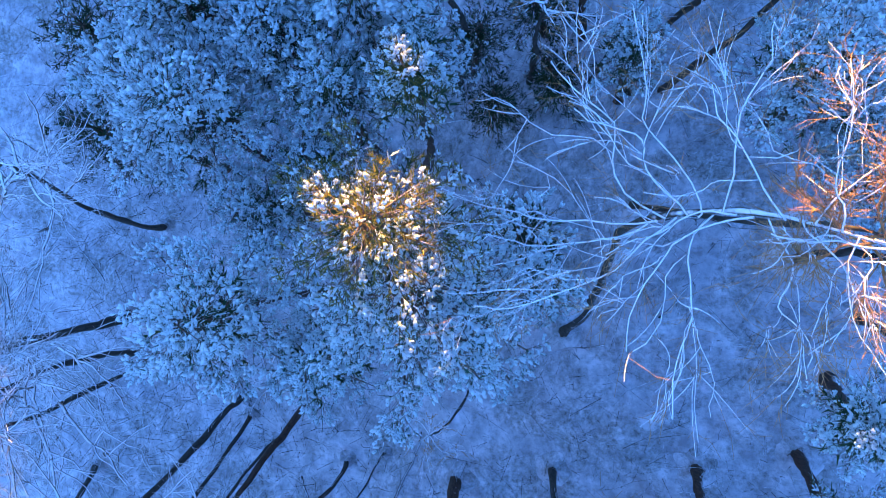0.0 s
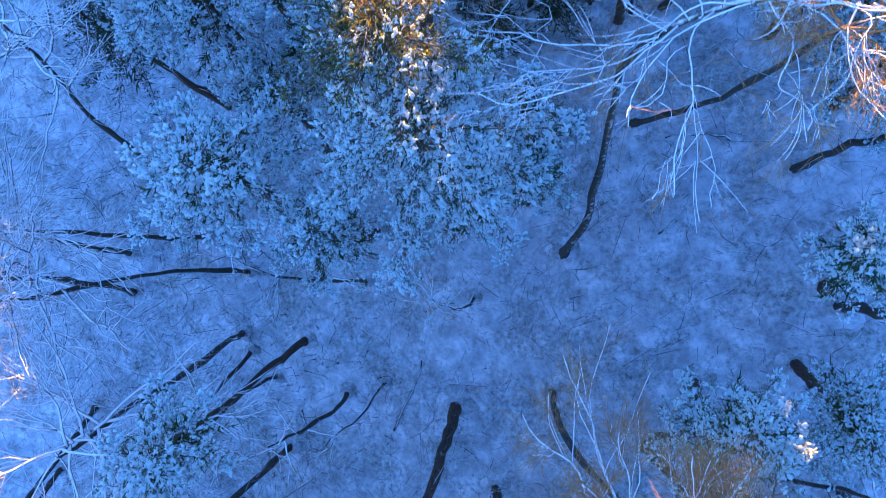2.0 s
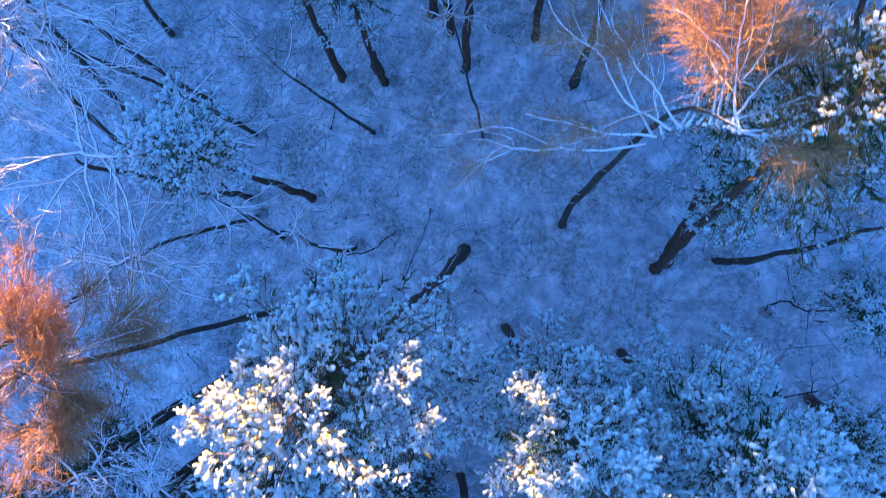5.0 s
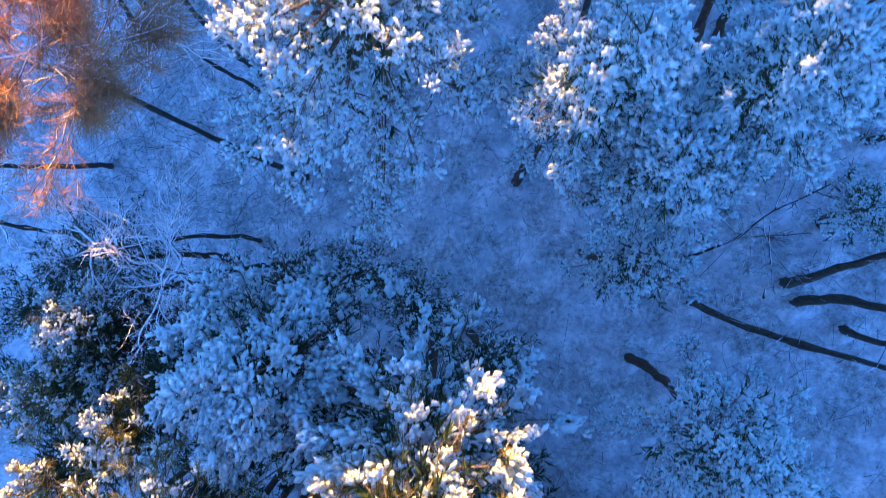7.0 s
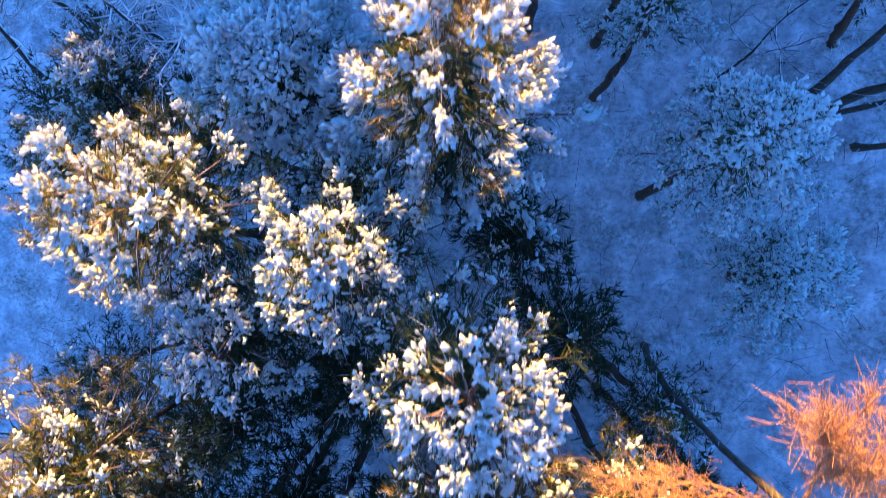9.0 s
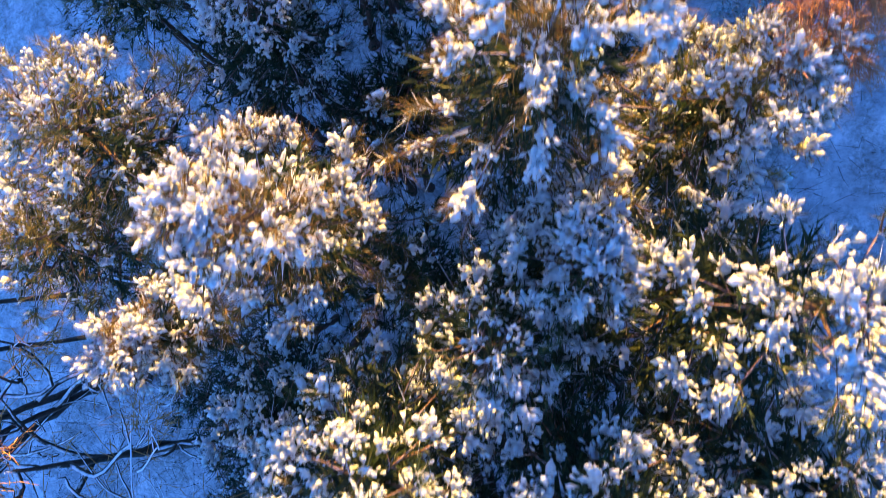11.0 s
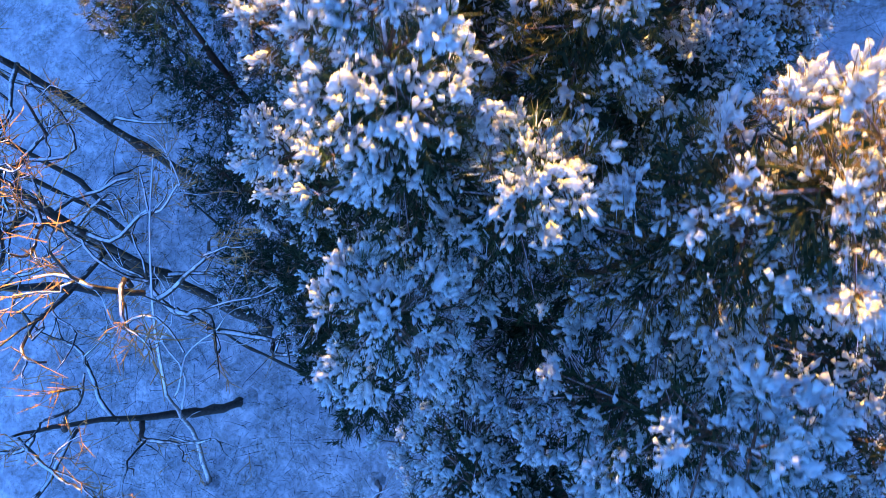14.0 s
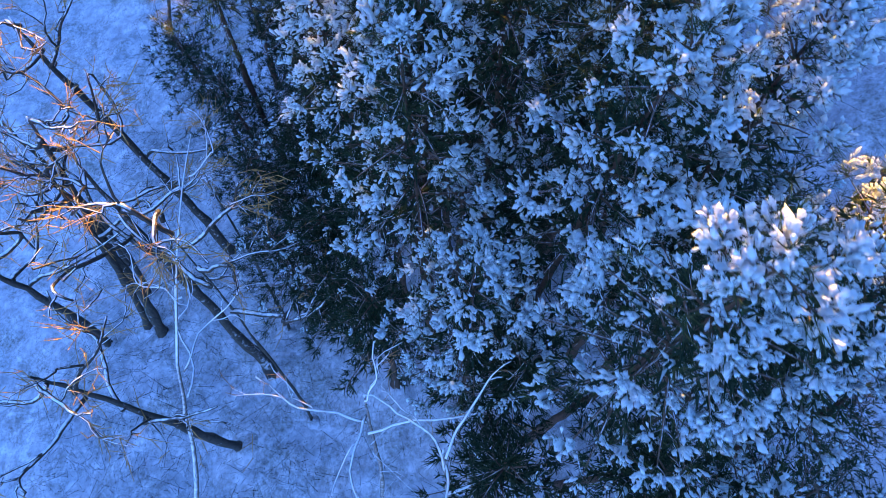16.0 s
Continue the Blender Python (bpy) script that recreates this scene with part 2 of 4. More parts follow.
def needles(rng, P, D, count, shoot, length, width):
    """Brushes of narrow needle blades along the shoots at P that grow along D."""
    n = len(P)
    X = unit(D)[:, None]
    f = rng.uniform(-0.5, 0.5, (n, count, 1))
    dirs = unit(X * (0.75 + 0.5 * f) + 0.8 * unit(rng.normal(0, 1, (n, count, 3))))
    start = P[:, None] + X * f * shoot[:, None, None]
    le = length[:, None, None] * rng.uniform(0.65, 1.15, (n, count, 1))
    side = unit(np.cross(dirs, rng.normal(0, 1, (n, count, 3)))) * width
    V = np.stack([start - side, start + side, start + dirs * le], 2).reshape(-1, 3)
    F = np.arange(n * count * 3).reshape(-1, 3)
    return V, F


# ---------------------------------------------------------------- ground
def ground_z(x, y):
    """The hillside: it rises to +x, runs out in a valley at -x, and climbs again beyond."""
    x = np.asarray(x, float)
    y = np.asarray(y, float)

    def soft(u, w):
        return w * np.logaddexp(0, u / w)
    z = 0.75 + 0.42 * x
    z = z + 0.20 * soft(-9 - x, 1.5) + 0.22 * soft(-34 - x, 4.0)
    z = z + 0.40 * soft(-85 - x, 5.0) - 0.30 * soft(-138 - x, 6.0)
    z = z - 0.25 * soft(x - 45, 6.0)
    z = z + 0.16 * np.sin(0.9 * x + 0.5 * y) * np.cos(0.7 * y - 0.3 * x) + 0.07 * np.sin(2.3 * x - 1.9 * y + 1.0) + 0.05 * np.sin(3.7 * y + 1.3 * x)
    return z


def axis(lo, hi, fine_lo, fine_hi, step):
    left = fine_lo - np.cumsum(step * 1.12 ** np.arange(60))
    right = fine_hi + np.cumsum(step * 1.12 ** np.arange(60))
    a = np.concatenate([left[left > lo][::-1], np.arange(fine_lo, fine_hi, step), right[right < hi], [lo, hi]])
    return np.unique(a)


gx, gy = axis(-400, 400, -26, 22, 0.34), axis(-400, 350, -52, 16, 0.34)
GX, GY = np.meshgrid(gx, gy)
GZ = ground_z(GX, GY)
rg = np.random.default_rng(3)
near = (abs(GX) < 24) & (GY > -50) & (GY < 15)
GZ = GZ + np.where(near, rg.normal(0, 0.018, GZ.shape), 0)
nx = len(gx)
ii = (np.arange(len(gy) - 1)[:, None] * nx + np.arange(nx - 1)[None]).ravel()
GF = np.concatenate([np.stack([ii, ii + 1, ii + nx + 1], 1), np.stack([ii, ii + nx + 1, ii + nx], 1)])
tagged(solid("ground", np.stack([GX, GY, GZ], -1).reshape(-1, 3), GF, GROUND), "steep forest floor under thin trodden snow with litter showing", "ground", kind="structure")


# unseen wood added past the clearing, cut to shade all but tree tops. (x, height of its shade over y = 0)
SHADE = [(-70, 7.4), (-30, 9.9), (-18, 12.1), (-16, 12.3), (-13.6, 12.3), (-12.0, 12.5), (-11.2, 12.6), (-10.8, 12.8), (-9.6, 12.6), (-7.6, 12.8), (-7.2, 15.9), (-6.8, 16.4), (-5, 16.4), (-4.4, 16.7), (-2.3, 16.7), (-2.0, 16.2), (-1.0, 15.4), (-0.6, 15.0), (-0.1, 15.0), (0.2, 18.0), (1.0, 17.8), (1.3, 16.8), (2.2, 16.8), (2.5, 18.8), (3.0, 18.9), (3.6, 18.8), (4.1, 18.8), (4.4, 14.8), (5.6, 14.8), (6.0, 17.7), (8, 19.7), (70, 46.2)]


def shade_woods():
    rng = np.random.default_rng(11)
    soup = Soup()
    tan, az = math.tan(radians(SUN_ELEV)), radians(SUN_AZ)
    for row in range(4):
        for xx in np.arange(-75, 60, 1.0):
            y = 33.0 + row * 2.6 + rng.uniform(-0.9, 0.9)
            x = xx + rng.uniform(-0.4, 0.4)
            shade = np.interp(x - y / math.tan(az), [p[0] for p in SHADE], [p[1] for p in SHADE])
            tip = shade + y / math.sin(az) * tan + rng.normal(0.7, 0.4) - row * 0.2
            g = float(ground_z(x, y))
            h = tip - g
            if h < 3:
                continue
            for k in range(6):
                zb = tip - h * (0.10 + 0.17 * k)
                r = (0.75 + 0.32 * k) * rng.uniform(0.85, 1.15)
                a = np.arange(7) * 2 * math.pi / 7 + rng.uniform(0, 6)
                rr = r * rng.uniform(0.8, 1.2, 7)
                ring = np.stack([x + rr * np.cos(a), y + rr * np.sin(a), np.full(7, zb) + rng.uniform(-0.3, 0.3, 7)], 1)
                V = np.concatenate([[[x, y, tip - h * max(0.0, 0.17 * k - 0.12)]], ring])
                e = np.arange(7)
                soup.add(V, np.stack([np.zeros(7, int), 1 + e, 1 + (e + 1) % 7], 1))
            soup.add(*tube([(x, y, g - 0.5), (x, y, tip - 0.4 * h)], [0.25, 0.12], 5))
    tagged(soup.put("shade_woods", DARKN, smooth=False), "unseen conifer wood added to block the low sun", "woods", kind="stuff")


shade_woods()


# ---------------------------------------------------------------- trees
def trunk_line(base, top, bend, rng, n=9):
    base, top = np.asarray(base, float), np.asarray(top, float)
    mid = (base + top) / 2 + np.append(rng.normal(0, 1, 2) * bend, 0)
    P = bezier(base, mid, top, n)
    P[1:-1, :2] += rng.normal(0, 0.03, (n - 2, 2))
    return P


def grown(P, z_from_top):
    """The point of a trunk line at a length below its top."""
    d = np.append(0, np.cumsum(np.linalg.norm(np.diff(P[::-1], axis=0), axis=1)))
    Q = P[::-1]
    return np.array([np.interp(z_from_top, d, Q[:, k]) for k in range(3)])


def wander(rng, m, amount):
    """A smooth sideways drift for a line of m points, growing along it."""
    u = np.linspace(0, 1, m)[:, None]
    a, f = rng.normal(0, 1, (2, 3)), rng.uniform(0, 6.28, (2, 3))
    w = a[0] * np.sin(u * 5.0 + f[0]) + 0.6 * a[1] * np.sin(u * 11.0 + f[1])
    return (w - w[:1]) * amount


def snow_drift(rng, root, base, r):
    """Snow banked up round the foot of a trunk."""
    m = 12
    a = np.arange(m) * 2 * math.pi / m
    rings = []
    for rad, up in ((r * 0.6, 0.26), (r * 1.25, 0.20), (r * 2.1 + 0.05, 0.08), (r * 3.2 + 0.12, -0.05)):
        q = rad * rng.uniform(0.8, 1.25, m)
        x, y = base[0] + q * np.cos(a), base[1] + q * np.sin(a)
        rings.append(np.stack([x, y, ground_z(x, y) + up * rng.uniform(0.6, 1.3, m)], 1) - base)
    i, j = np.meshgrid(np.arange(3), np.arange(m), indexing="ij")
    p, q = i * m + j, i * m + (j + 1) % m
    F = np.concatenate([np.stack([p, p + m, q], -1).reshape(-1, 3), np.stack([q, p + m, q + m], -1).reshape(-1, 3)])
    solid("snow_drift", np.concatenate(rings), F, GROUND, root)


def knotty(rng, P, r, m=20):
    """A trunk's tube with uneven thickness, knots and small bends."""
    u, v = np.linspace(0, 1, len(P)), np.linspace(0, 1, m)
    Q = np.stack([np.interp(v, u, P[:, c]) for c in range(3)], 1)
    q = np.interp(v, u, r)
    Q[1:-1, :2] += rng.normal(0, 1, (m - 2, 2)) * (0.10 * q[1:-1, None] + 0.006)
    q = q * rng.uniform(0.86, 1.10, m) * (1 + 0.35 * (rng.random(m) < 0.12))
    q[0] *= 1.35
    return tube(Q, q, 7)


def dead_branches(rng, root, P, clear, count):
    """Short dead twigs on the leafless length of a trunk line P, below its last `clear` metres."""
    total = np.linalg.norm(np.diff(P, axis=0), axis=1).sum()
    n = max(1, int(count))
    at = np.array([grown(P, clear + (total - clear) * v) for v in rng.uniform(0.0, 0.8, n)])
    az = rng.uniform(0, 6.28, n)
    d = np.stack([np.cos(az), np.sin(az), rng.normal(0.1, 0.3, n)], 1)
    ln = rng.gamma(2.5, 0.22, (n, 1))
    mid = at + d * ln * 0.5
    end = mid + unit(d + rng.normal(0, 0.45, (n, 3))) * ln * 0.6
    side = mid + unit(d + rng.normal(0, 0.7, (n, 3))) * ln * 0.4
    V, F = sticks(np.concatenate([at, mid, mid]), np.concatenate([mid, end, side]), np.repeat([0.013, 0.009, 0.007], n), np.repeat([0.009, 0.004, 0.003], n))
    tagged(solid("dead_branch", V, F, STICK, root, smooth=False), kind="stuff")


def pine(top, R, L, seed, base=None, foliage=None, whorls=None, size=1.0, dense=1.0, snowy=0.75, rise=(60, 0), droop=0.10, lopsided=(0, 0), trunk_r=0.17, blade=0.0085, plume=0.3, lump=1.0, shelter=0.8, bare=None, tuft=None, star=False,
         label="tall snow-laden pine on the slope", name="pine_tree", gap=0.0, category="pine tree"):
    """A pine: trunk, whorls of limbs, shoots with needles and snow. top: its tip; R: reach of the limbs; L: length of the crown."""
    rng = np.random.default_rng(seed)
    top = np.array(top, float)
    if base is None:
        base = top[:2] + rng.normal(0, 0.25, 2) + np.array([min(2.8, 0.55 * max(0.0, top[0] - 0.5)), 0])
    base = np.array([base[0], base[1], float(ground_z(base[0], base[1])) - 0.1])
    root = thing(name, base, label, category)
    P = trunk_line(base, top, 0.25, rng) - base
    h = np.linspace(0, 1, len(P))
    solid("trunk", *knotty(rng, P, trunk_r * (1 - 0.93 * h)), PINE_BARK, root)
    bare = bare if bare is not None else (0.42 if size >= 1.3 else 0.22)
    dead_branches(rng, root, P, L, 10)
    snow_drift(rng, root, base, trunk_r)
    whorls = whorls or min(9, max(4, int(L / 0.46)))
    tuft = tuft or (0.19 if size >= 1.2 else 0.125 * size)
    SP, SD, BA, BB, HV = [], [], [], [], []
    for k in range(whorls):
        u = (k + 0.35) / whorls
        at = grown(P, L * u)
        count = 5 + (rng.random() < 0.5) if k else 5
        turn = rng.uniform(0, 6.28)
        for j in range(count):
            if rng.random() < gap:
                continue
            az = turn + j * 2 * math.pi / count + rng.normal(0, 0.2)
            out = np.array([math.cos(az), math.sin(az), 0])
            pull = 1 + out[0] * lopsided[0] + out[1] * lopsided[1]
            ln = R * (0.30 + 0.70 * min(1, u * 1.5) ** 0.8) * rng.uniform(0.72, 1.15) * pull
            el = radians(rise[0] + (rise[1] - rise[0]) * u + rng.normal(0, 7))
            mid = at + (out * math.cos(el) + np.array([0, 0, math.sin(el)])) * ln * 0.55
            end = at + out * ln * (0.55 * math.cos(el) + 0.45) + np.array([0, 0, math.sin(el) * ln * 0.62 - droop * ln * u])
            end[:2] += rng.normal(0, 0.06, 2) * ln
            Q = bezier(at, mid, end, 6)
            r0 = 0.010 + 0.014 * ln
            solid("branch", *tube(Q[[0, 2, 3, 5]], np.linspace(r0, r0 * 0.3, 4), 4), LIMB_BARK, root)
            # side branchlets, each with a tuft at its end
            m = max(2, int(ln * (1.0 - bare) / ((1.0 if star else 1.7 if size >= 1.2 else 1.25) * tuft) * dense + 0.5))
            first = len(SP)
            s = 1.0 - (1.0 - bare) * np.linspace(0, 1, m)[::-1] ** 1.15
            pos = np.stack([np.interp(s, np.linspace(0, 1, 6), Q[:, c]) for c in range(3)], 1)
            tan = unit(np.gradient(pos, axis=0))
            sidev = unit(np.cross(tan, [0, 0, 1.0]))
            for sgn in (-1, 1):
                keep = rng.random(m) < (0.6 if star else 0.9)
                bl = np.clip(plume * ln * (1.1 - 0.75 * s), 0.7 * tuft, 3.0 * tuft) * rng.uniform(0.7, 1.25, m) * (0.35 if star else 1.0)
                d = unit(tan * rng.uniform(0.5, 1.1, (m, 1)) + sgn * sidev * rng.uniform(0.4, 1.0, (m, 1)) + np.array([0, 0, 1.0]) * rng.uniform(0.0, 0.4, (m, 1)))
                a, e2 = pos[keep], (pos + d * bl[:, None])[keep]
                BA.append(a), BB.append(e2), SP.append(e2)
                SD.append(unit((tan if star else d)[keep] + rng.normal(0, 0.2, a.shape) + np.array([0, 0, 0.25 if star else 0.0 if size == 1.2 else 0.5])))
                long = keep & (bl > 1.6 * tuft)
                d2 = unit(d - sgn * sidev * rng.uniform(0.6, 1.2, (m, 1)) + np.array([0, 0, 0.3]))
                p2 = pos + d * (bl * rng.uniform(0.3, 0.6, m))[:, None] + d2 * 0.6 * tuft
                SP.append(p2[long]), SD.append(d2[long])
            fan = unit(tan[-1] + rng.normal(0, 0.35, (2, 3)) + np.array([0, 0, 0.3]))
            SP.append(end + fan * 0.5 * tuft), SD.append(fan)
            heavy = rng.uniform(0.55, 1.3) if foliage in (FROSTY, HOAR) else rng.uniform(0.45, 1.25)
            HV.extend(np.full(len(q), heavy) for q in SP[first:])
    # the leader and its crown of shoots
    crown = unit(np.array([0, 0, 1.0]) + rng.normal(0, 0.6, (6, 3)))
    SP.append(grown(P, 0.02)[None] + crown * 0.12), SD.append(crown), HV.append(np.ones(6))
    SP, SD, HV = np.concatenate(SP), np.concatenate(SD), np.concatenate(HV)
    n = len(SP)
    tr = tuft * rng.uniform(0.7, 1.3, n)
    tagged(solid("twig_spray", *sticks(np.concatenate(BA), np.concatenate(BB), 0.008 * size, 0.004 * size), LIMB_BARK, root), kind="stuff")
    tagged(solid("needles", *needles(rng, SP, SD, (28 if foliage in (SUN_RUST, SUN_OLIVE) else 14) if size >= 1.2 else 6, 1.2 * tr, (1.15 if size >= 1.2 else 1.0) * tr, blade * size * (0.75 if foliage in (SUN_RUST, SUN_OLIVE) and size >= 1.2 else 1.0)), foliage or PINE, root, smooth=False), kind="stuff")
    # less snow reaches the lower boughs
    open_sky = np.clip(1.15 - shelter * (P[-1, 2] - SP[:, 2]) / L, 0.05, 1.0)
    laden = rng.random(n) < 1.15 * snowy * open_sky * HV
    # a laden tuft: snow fingers that spread along its needles, and a cap
    high = SP[:, 2] > P[-1, 2] - 0.5 * L
    if size >= 1.3:
        laden &= high | (rng.random(n) < 0.7)
    soup = Soup()
    for some, count in ((laden & high, 14), (laden & ~high, 6)) if size >= 1.2 else ((laden, 6),):
        soup.add(*snow_tufts(rng, SP[some], SD[some], tr[some] * lump, count, 0.35 if star else 0.62, size >= 1.2))
    tagged(soup.put("snow_load", SNOW, root), "fresh snow on the shoots", kind="stuff")
    # filler boughs round the trunk: their dark needles paint crown shade and block sun
    lush = foliage in (FROSTY, HOAR, SUN_OLIVE, SUN_RUST)
    for part, m, low, blades, long, wide, mat in (("inner_needles", int((34 if lush else 12) * L), 0.0, 22, 0.13, 0.007, foliage if lush else DARKN), ("shade_filler_bough", int((60 if size >= 1.3 else 22) * L), 0.16, 9, 0.25, 0.021, DARKN if size >= 1.2 else PINE)):
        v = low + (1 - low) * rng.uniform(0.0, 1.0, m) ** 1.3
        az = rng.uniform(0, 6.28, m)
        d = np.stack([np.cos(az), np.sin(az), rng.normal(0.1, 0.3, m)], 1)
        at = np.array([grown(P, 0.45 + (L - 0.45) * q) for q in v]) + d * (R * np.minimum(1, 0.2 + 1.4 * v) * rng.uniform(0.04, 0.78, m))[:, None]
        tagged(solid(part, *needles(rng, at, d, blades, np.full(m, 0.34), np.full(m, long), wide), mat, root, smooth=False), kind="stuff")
    return root


def bare_tree(base, fork, reach, seed, limbs=9, twigs=900, fine=TWIG, trunk_r=0.15, spread=1.0, tip=None, limb_bark=None, trunk_bark=None, curl=0.25, start=0.55,
              label="bare birch with snow lying along its limbs", name="birch_tree", twig_r=0.0038, forks=4, limb_r=0.036, ways=None, lift=(15, 50), category="birch tree", sub=0, taper=0.0):
    """A leafless tree. base, fork: foot and the middle of the crown; reach: length of the main limbs."""
    rng = np.random.default_rng(seed)
    base = np.array([base[0], base[1], float(ground_z(base[0], base[1])) - 0.1])
    root = thing(name, base, label, category)
    fork = np.array(fork, float) - base
    lean = unit(fork)
    end = fork + (np.array(tip, float) - base - fork if tip is not None else lean * reach * 0.8)
    P = np.concatenate([trunk_line((0, 0, 0), fork, 0.35, rng, 8), bezier(fork, fork + (0.5 * lean + 0.25 * unit(end - fork)) * np.linalg.norm(end - fork), end, 5)[1:]])
    h = np.linspace(0, 1, len(P))
    solid("trunk", *knotty(rng, P + wander(rng, len(P), 0.05), np.maximum(0.72 * trunk_r * (1 - 0.9 * h), 0.015)), trunk_bark or BARE_BARK, root)
    dead_branches(rng, root, P[:8], 0.3, 12)
    snow_drift(rng, root, base, trunk_r)
    TA, TB = [], []
    for k in range(limbs):
        s = start + (1 - start) * (k + rng.random() * 0.6) / limbs
        at = np.array([np.interp(s, h, P[:, c]) for c in range(3)])
        az = radians(ways[k % len(ways)]) + rng.normal(0, 0.08) if ways else k * 2.4 + rng.normal(0, 0.3)
        el = radians(rng.uniform(*lift))
        ln = reach * rng.uniform(0.65, 1.15) * (1.15 - 0.6 * (s - start) / (1 - start))
        out = np.array([math.cos(az) * spread, math.sin(az) * spread, 0])
        d = out * math.cos(el) + np.array([0, 0, math.sin(el)])
        e = at + d * ln
        Q = bezier(at, at + (d + np.array([0, 0, -0.3])) * ln * 0.5 + rng.normal(0, curl, 3) * ln * 0.3, e, 14)
        Q += wander(rng, 14, 0.09 * ln * curl)
        Q[1:] += rng.normal(0, 0.004, (13, 3)) * ln
        r0 = limb_r * (1.1 - 0.6 * (s - start))
        limb = Soup()
        limb.add(*tube(Q, np.linspace(r0, max(0.008, taper * r0), 14), 6))
        lines = [(Q, r0)]
        for _ in range(forks + int(rng.random() < 0.5)):
            f = rng.uniform(0.25, 0.8)
            a = np.array([np.interp(f, np.linspace(0, 1, 14), Q[:, c]) for c in range(3)])
            d2 = unit(unit(Q[-1] - Q[0]) + rng.normal(0, 0.55, 3) * np.array([1, 1, 0.6]))
            l2 = ln * (1.0 - f) * rng.uniform(0.7, 1.3)
            Q2 = bezier(a, a + d2 * l2 * 0.5 + rng.normal(0, 0.1, 3) * l2, a + d2 * l2 + np.array([0, 0, -0.1 * l2]), 9)
            Q2 += wander(rng, 9, 0.12 * l2 * curl)
            r2 = r0 * (1 - (0.75 - taper) * f) * 0.62
            limb.add(*tube(Q2, np.linspace(r2, max(0.006, taper * r2), 9), 5))
            lines.append((Q2, r2))
            for _ in range(sub):
                f3 = rng.uniform(0.25, 0.85)
                a3 = np.array([np.interp(f3, np.linspace(0, 1, 9), Q2[:, c]) for c in range(3)])
                d4 = unit(unit(Q2[-1] - Q2[0]) + rng.normal(0, 0.5, 3))
                l4 = l2 * rng.uniform(0.25, 0.6)
                Q4 = bezier(a3, a3 + d4 * l4 * 0.5 + rng.normal(0, 0.12, 3) * l4, a3 + d4 * l4 + np.array([0, 0, -0.12 * l4]), 6)
                limb.add(*tube(Q4, np.linspace(max(0.008, r2 * 0.55), 0.004, 6), 4))
                lines.append((Q4, r2 * 0.5))
        limb.put("branch", limb_bark or BARE_LIMB, root)
        per = max(1, int(twigs * (0.5 + 1.0 * (s - start) / (1 - start)) / limbs / len(lines) / 3))
        for Ql, rl in lines:
            f = rng.uniform(0.3, 1.0, per)
            a = np.stack([np.interp(f, np.linspace(0, 1, len(Ql)), Ql[:, c]) for c in range(3)], 1)
            d3 = unit(unit(Ql[-1] - Ql[0]) + rng.normal(0, 0.75, (per, 3)))
            l3 = reach * rng.uniform(0.06, 0.17, (per, 1))
            b = a + d3 * l3
            d5 = unit(d3 + rng.normal(0, 0.45, (per, 3)))
            TA.append(a), TB.append(b)
            TA.append(b), TB.append(b + d5 * l3 * rng.uniform(0.5, 1.0, (per, 1)))
            g = rng.uniform(0.3, 0.9, (per, 1))
            a4 = a + (b - a) * g
            TA.append(a4), TB.append(a4 + unit(d3 + rng.normal(0, 0.7, (per, 3))) * l3 * rng.uniform(0.5, 1.0, (per, 1)))
    if TA:
        tagged(solid("twig_spray", *sticks(np.concatenate(TA), np.concatenate(TB), twig_r * 1.6, twig_r * 0.8), fine, root, smooth=False), kind="stuff")
    return root


# ---------------------------------------------------------------- the wood, from the first trees overflown to the last
# upper edge of the clearing
DENSE_BLUE = "broad pine with small snow-dusted shoots in blue shade"
pine((-5.4, 2.9, 12.6), 2.1, 3.6, 101, size=1.1, snowy=1.0, rise=(45, 0), foliage=FROSTY, blade=0.013, plume=0.4, lump=1.2, shelter=0.3, label=DENSE_BLUE)
pine((-5.6, 5.3, 12.4), 1.9, 3.6, 102, size=1.1, snowy=1.0, rise=(45, 0), foliage=FROSTY, blade=0.013, plume=0.4, lump=1.2, shelter=0.3, label=DENSE_BLUE)
pine((-3.6, 4.6, 12.0), 1.6, 4.0, 103, size=1.1, snowy=1.0, foliage=FROSTY, blade=0.013, plume=0.4, lump=1.2, shelter=0.3, label=DENSE_BLUE)
pine((-1.9, 5.4, 13.8), 1.6, 5.0, 104, foliage=FROSTY, rise=(30, -22), droop=0.3, size=1.1, shelter=0.3, name="spruce_tree", tuft=0.165, star=True, lump=1.35, snowy=1.0, label="dark spruce with drooping snow-covered boughs", category="spruce tree")
pine((-0.65, 2.7, 15.3), 0.75, 3.0, 105, foliage=SUN_OLIVE, size=0.85, label="slim pine with a sunlit snowy tip")
pine((-1.0, 0.35, 16.5), 1.35, 2.2, 106, foliage=SUN_OLIVE, size=1.0, snowy=0.3, rise=(50, 0), blade=0.012, dense=1.3, plume=0.4, whorls=6, lump=0.8, bare=0.1, shelter=0.2, label="tall pine with a golden sunlit top")
pine((-0.6, -0.6, 15.2), 2.0, 3.6, 165, foliage=FROSTY, size=1.05, snowy=0.95, rise=(40, -8), lopsided=(0.1, -0.3), blade=0.012, plume=0.4, whorls=8, lump=1.0, bare=0.2, shelter=0.2, label="broad frosted pine under a taller golden top")
pine((-4.5, -1.3, 13.7), 1.6, 3.0, 107, size=1.1, snowy=1.0, rise=(45, -5), foliage=FROSTY, blade=0.013, plume=0.4, lump=1.2, shelter=0.3, label="rounded bushy pine dusted with snow")
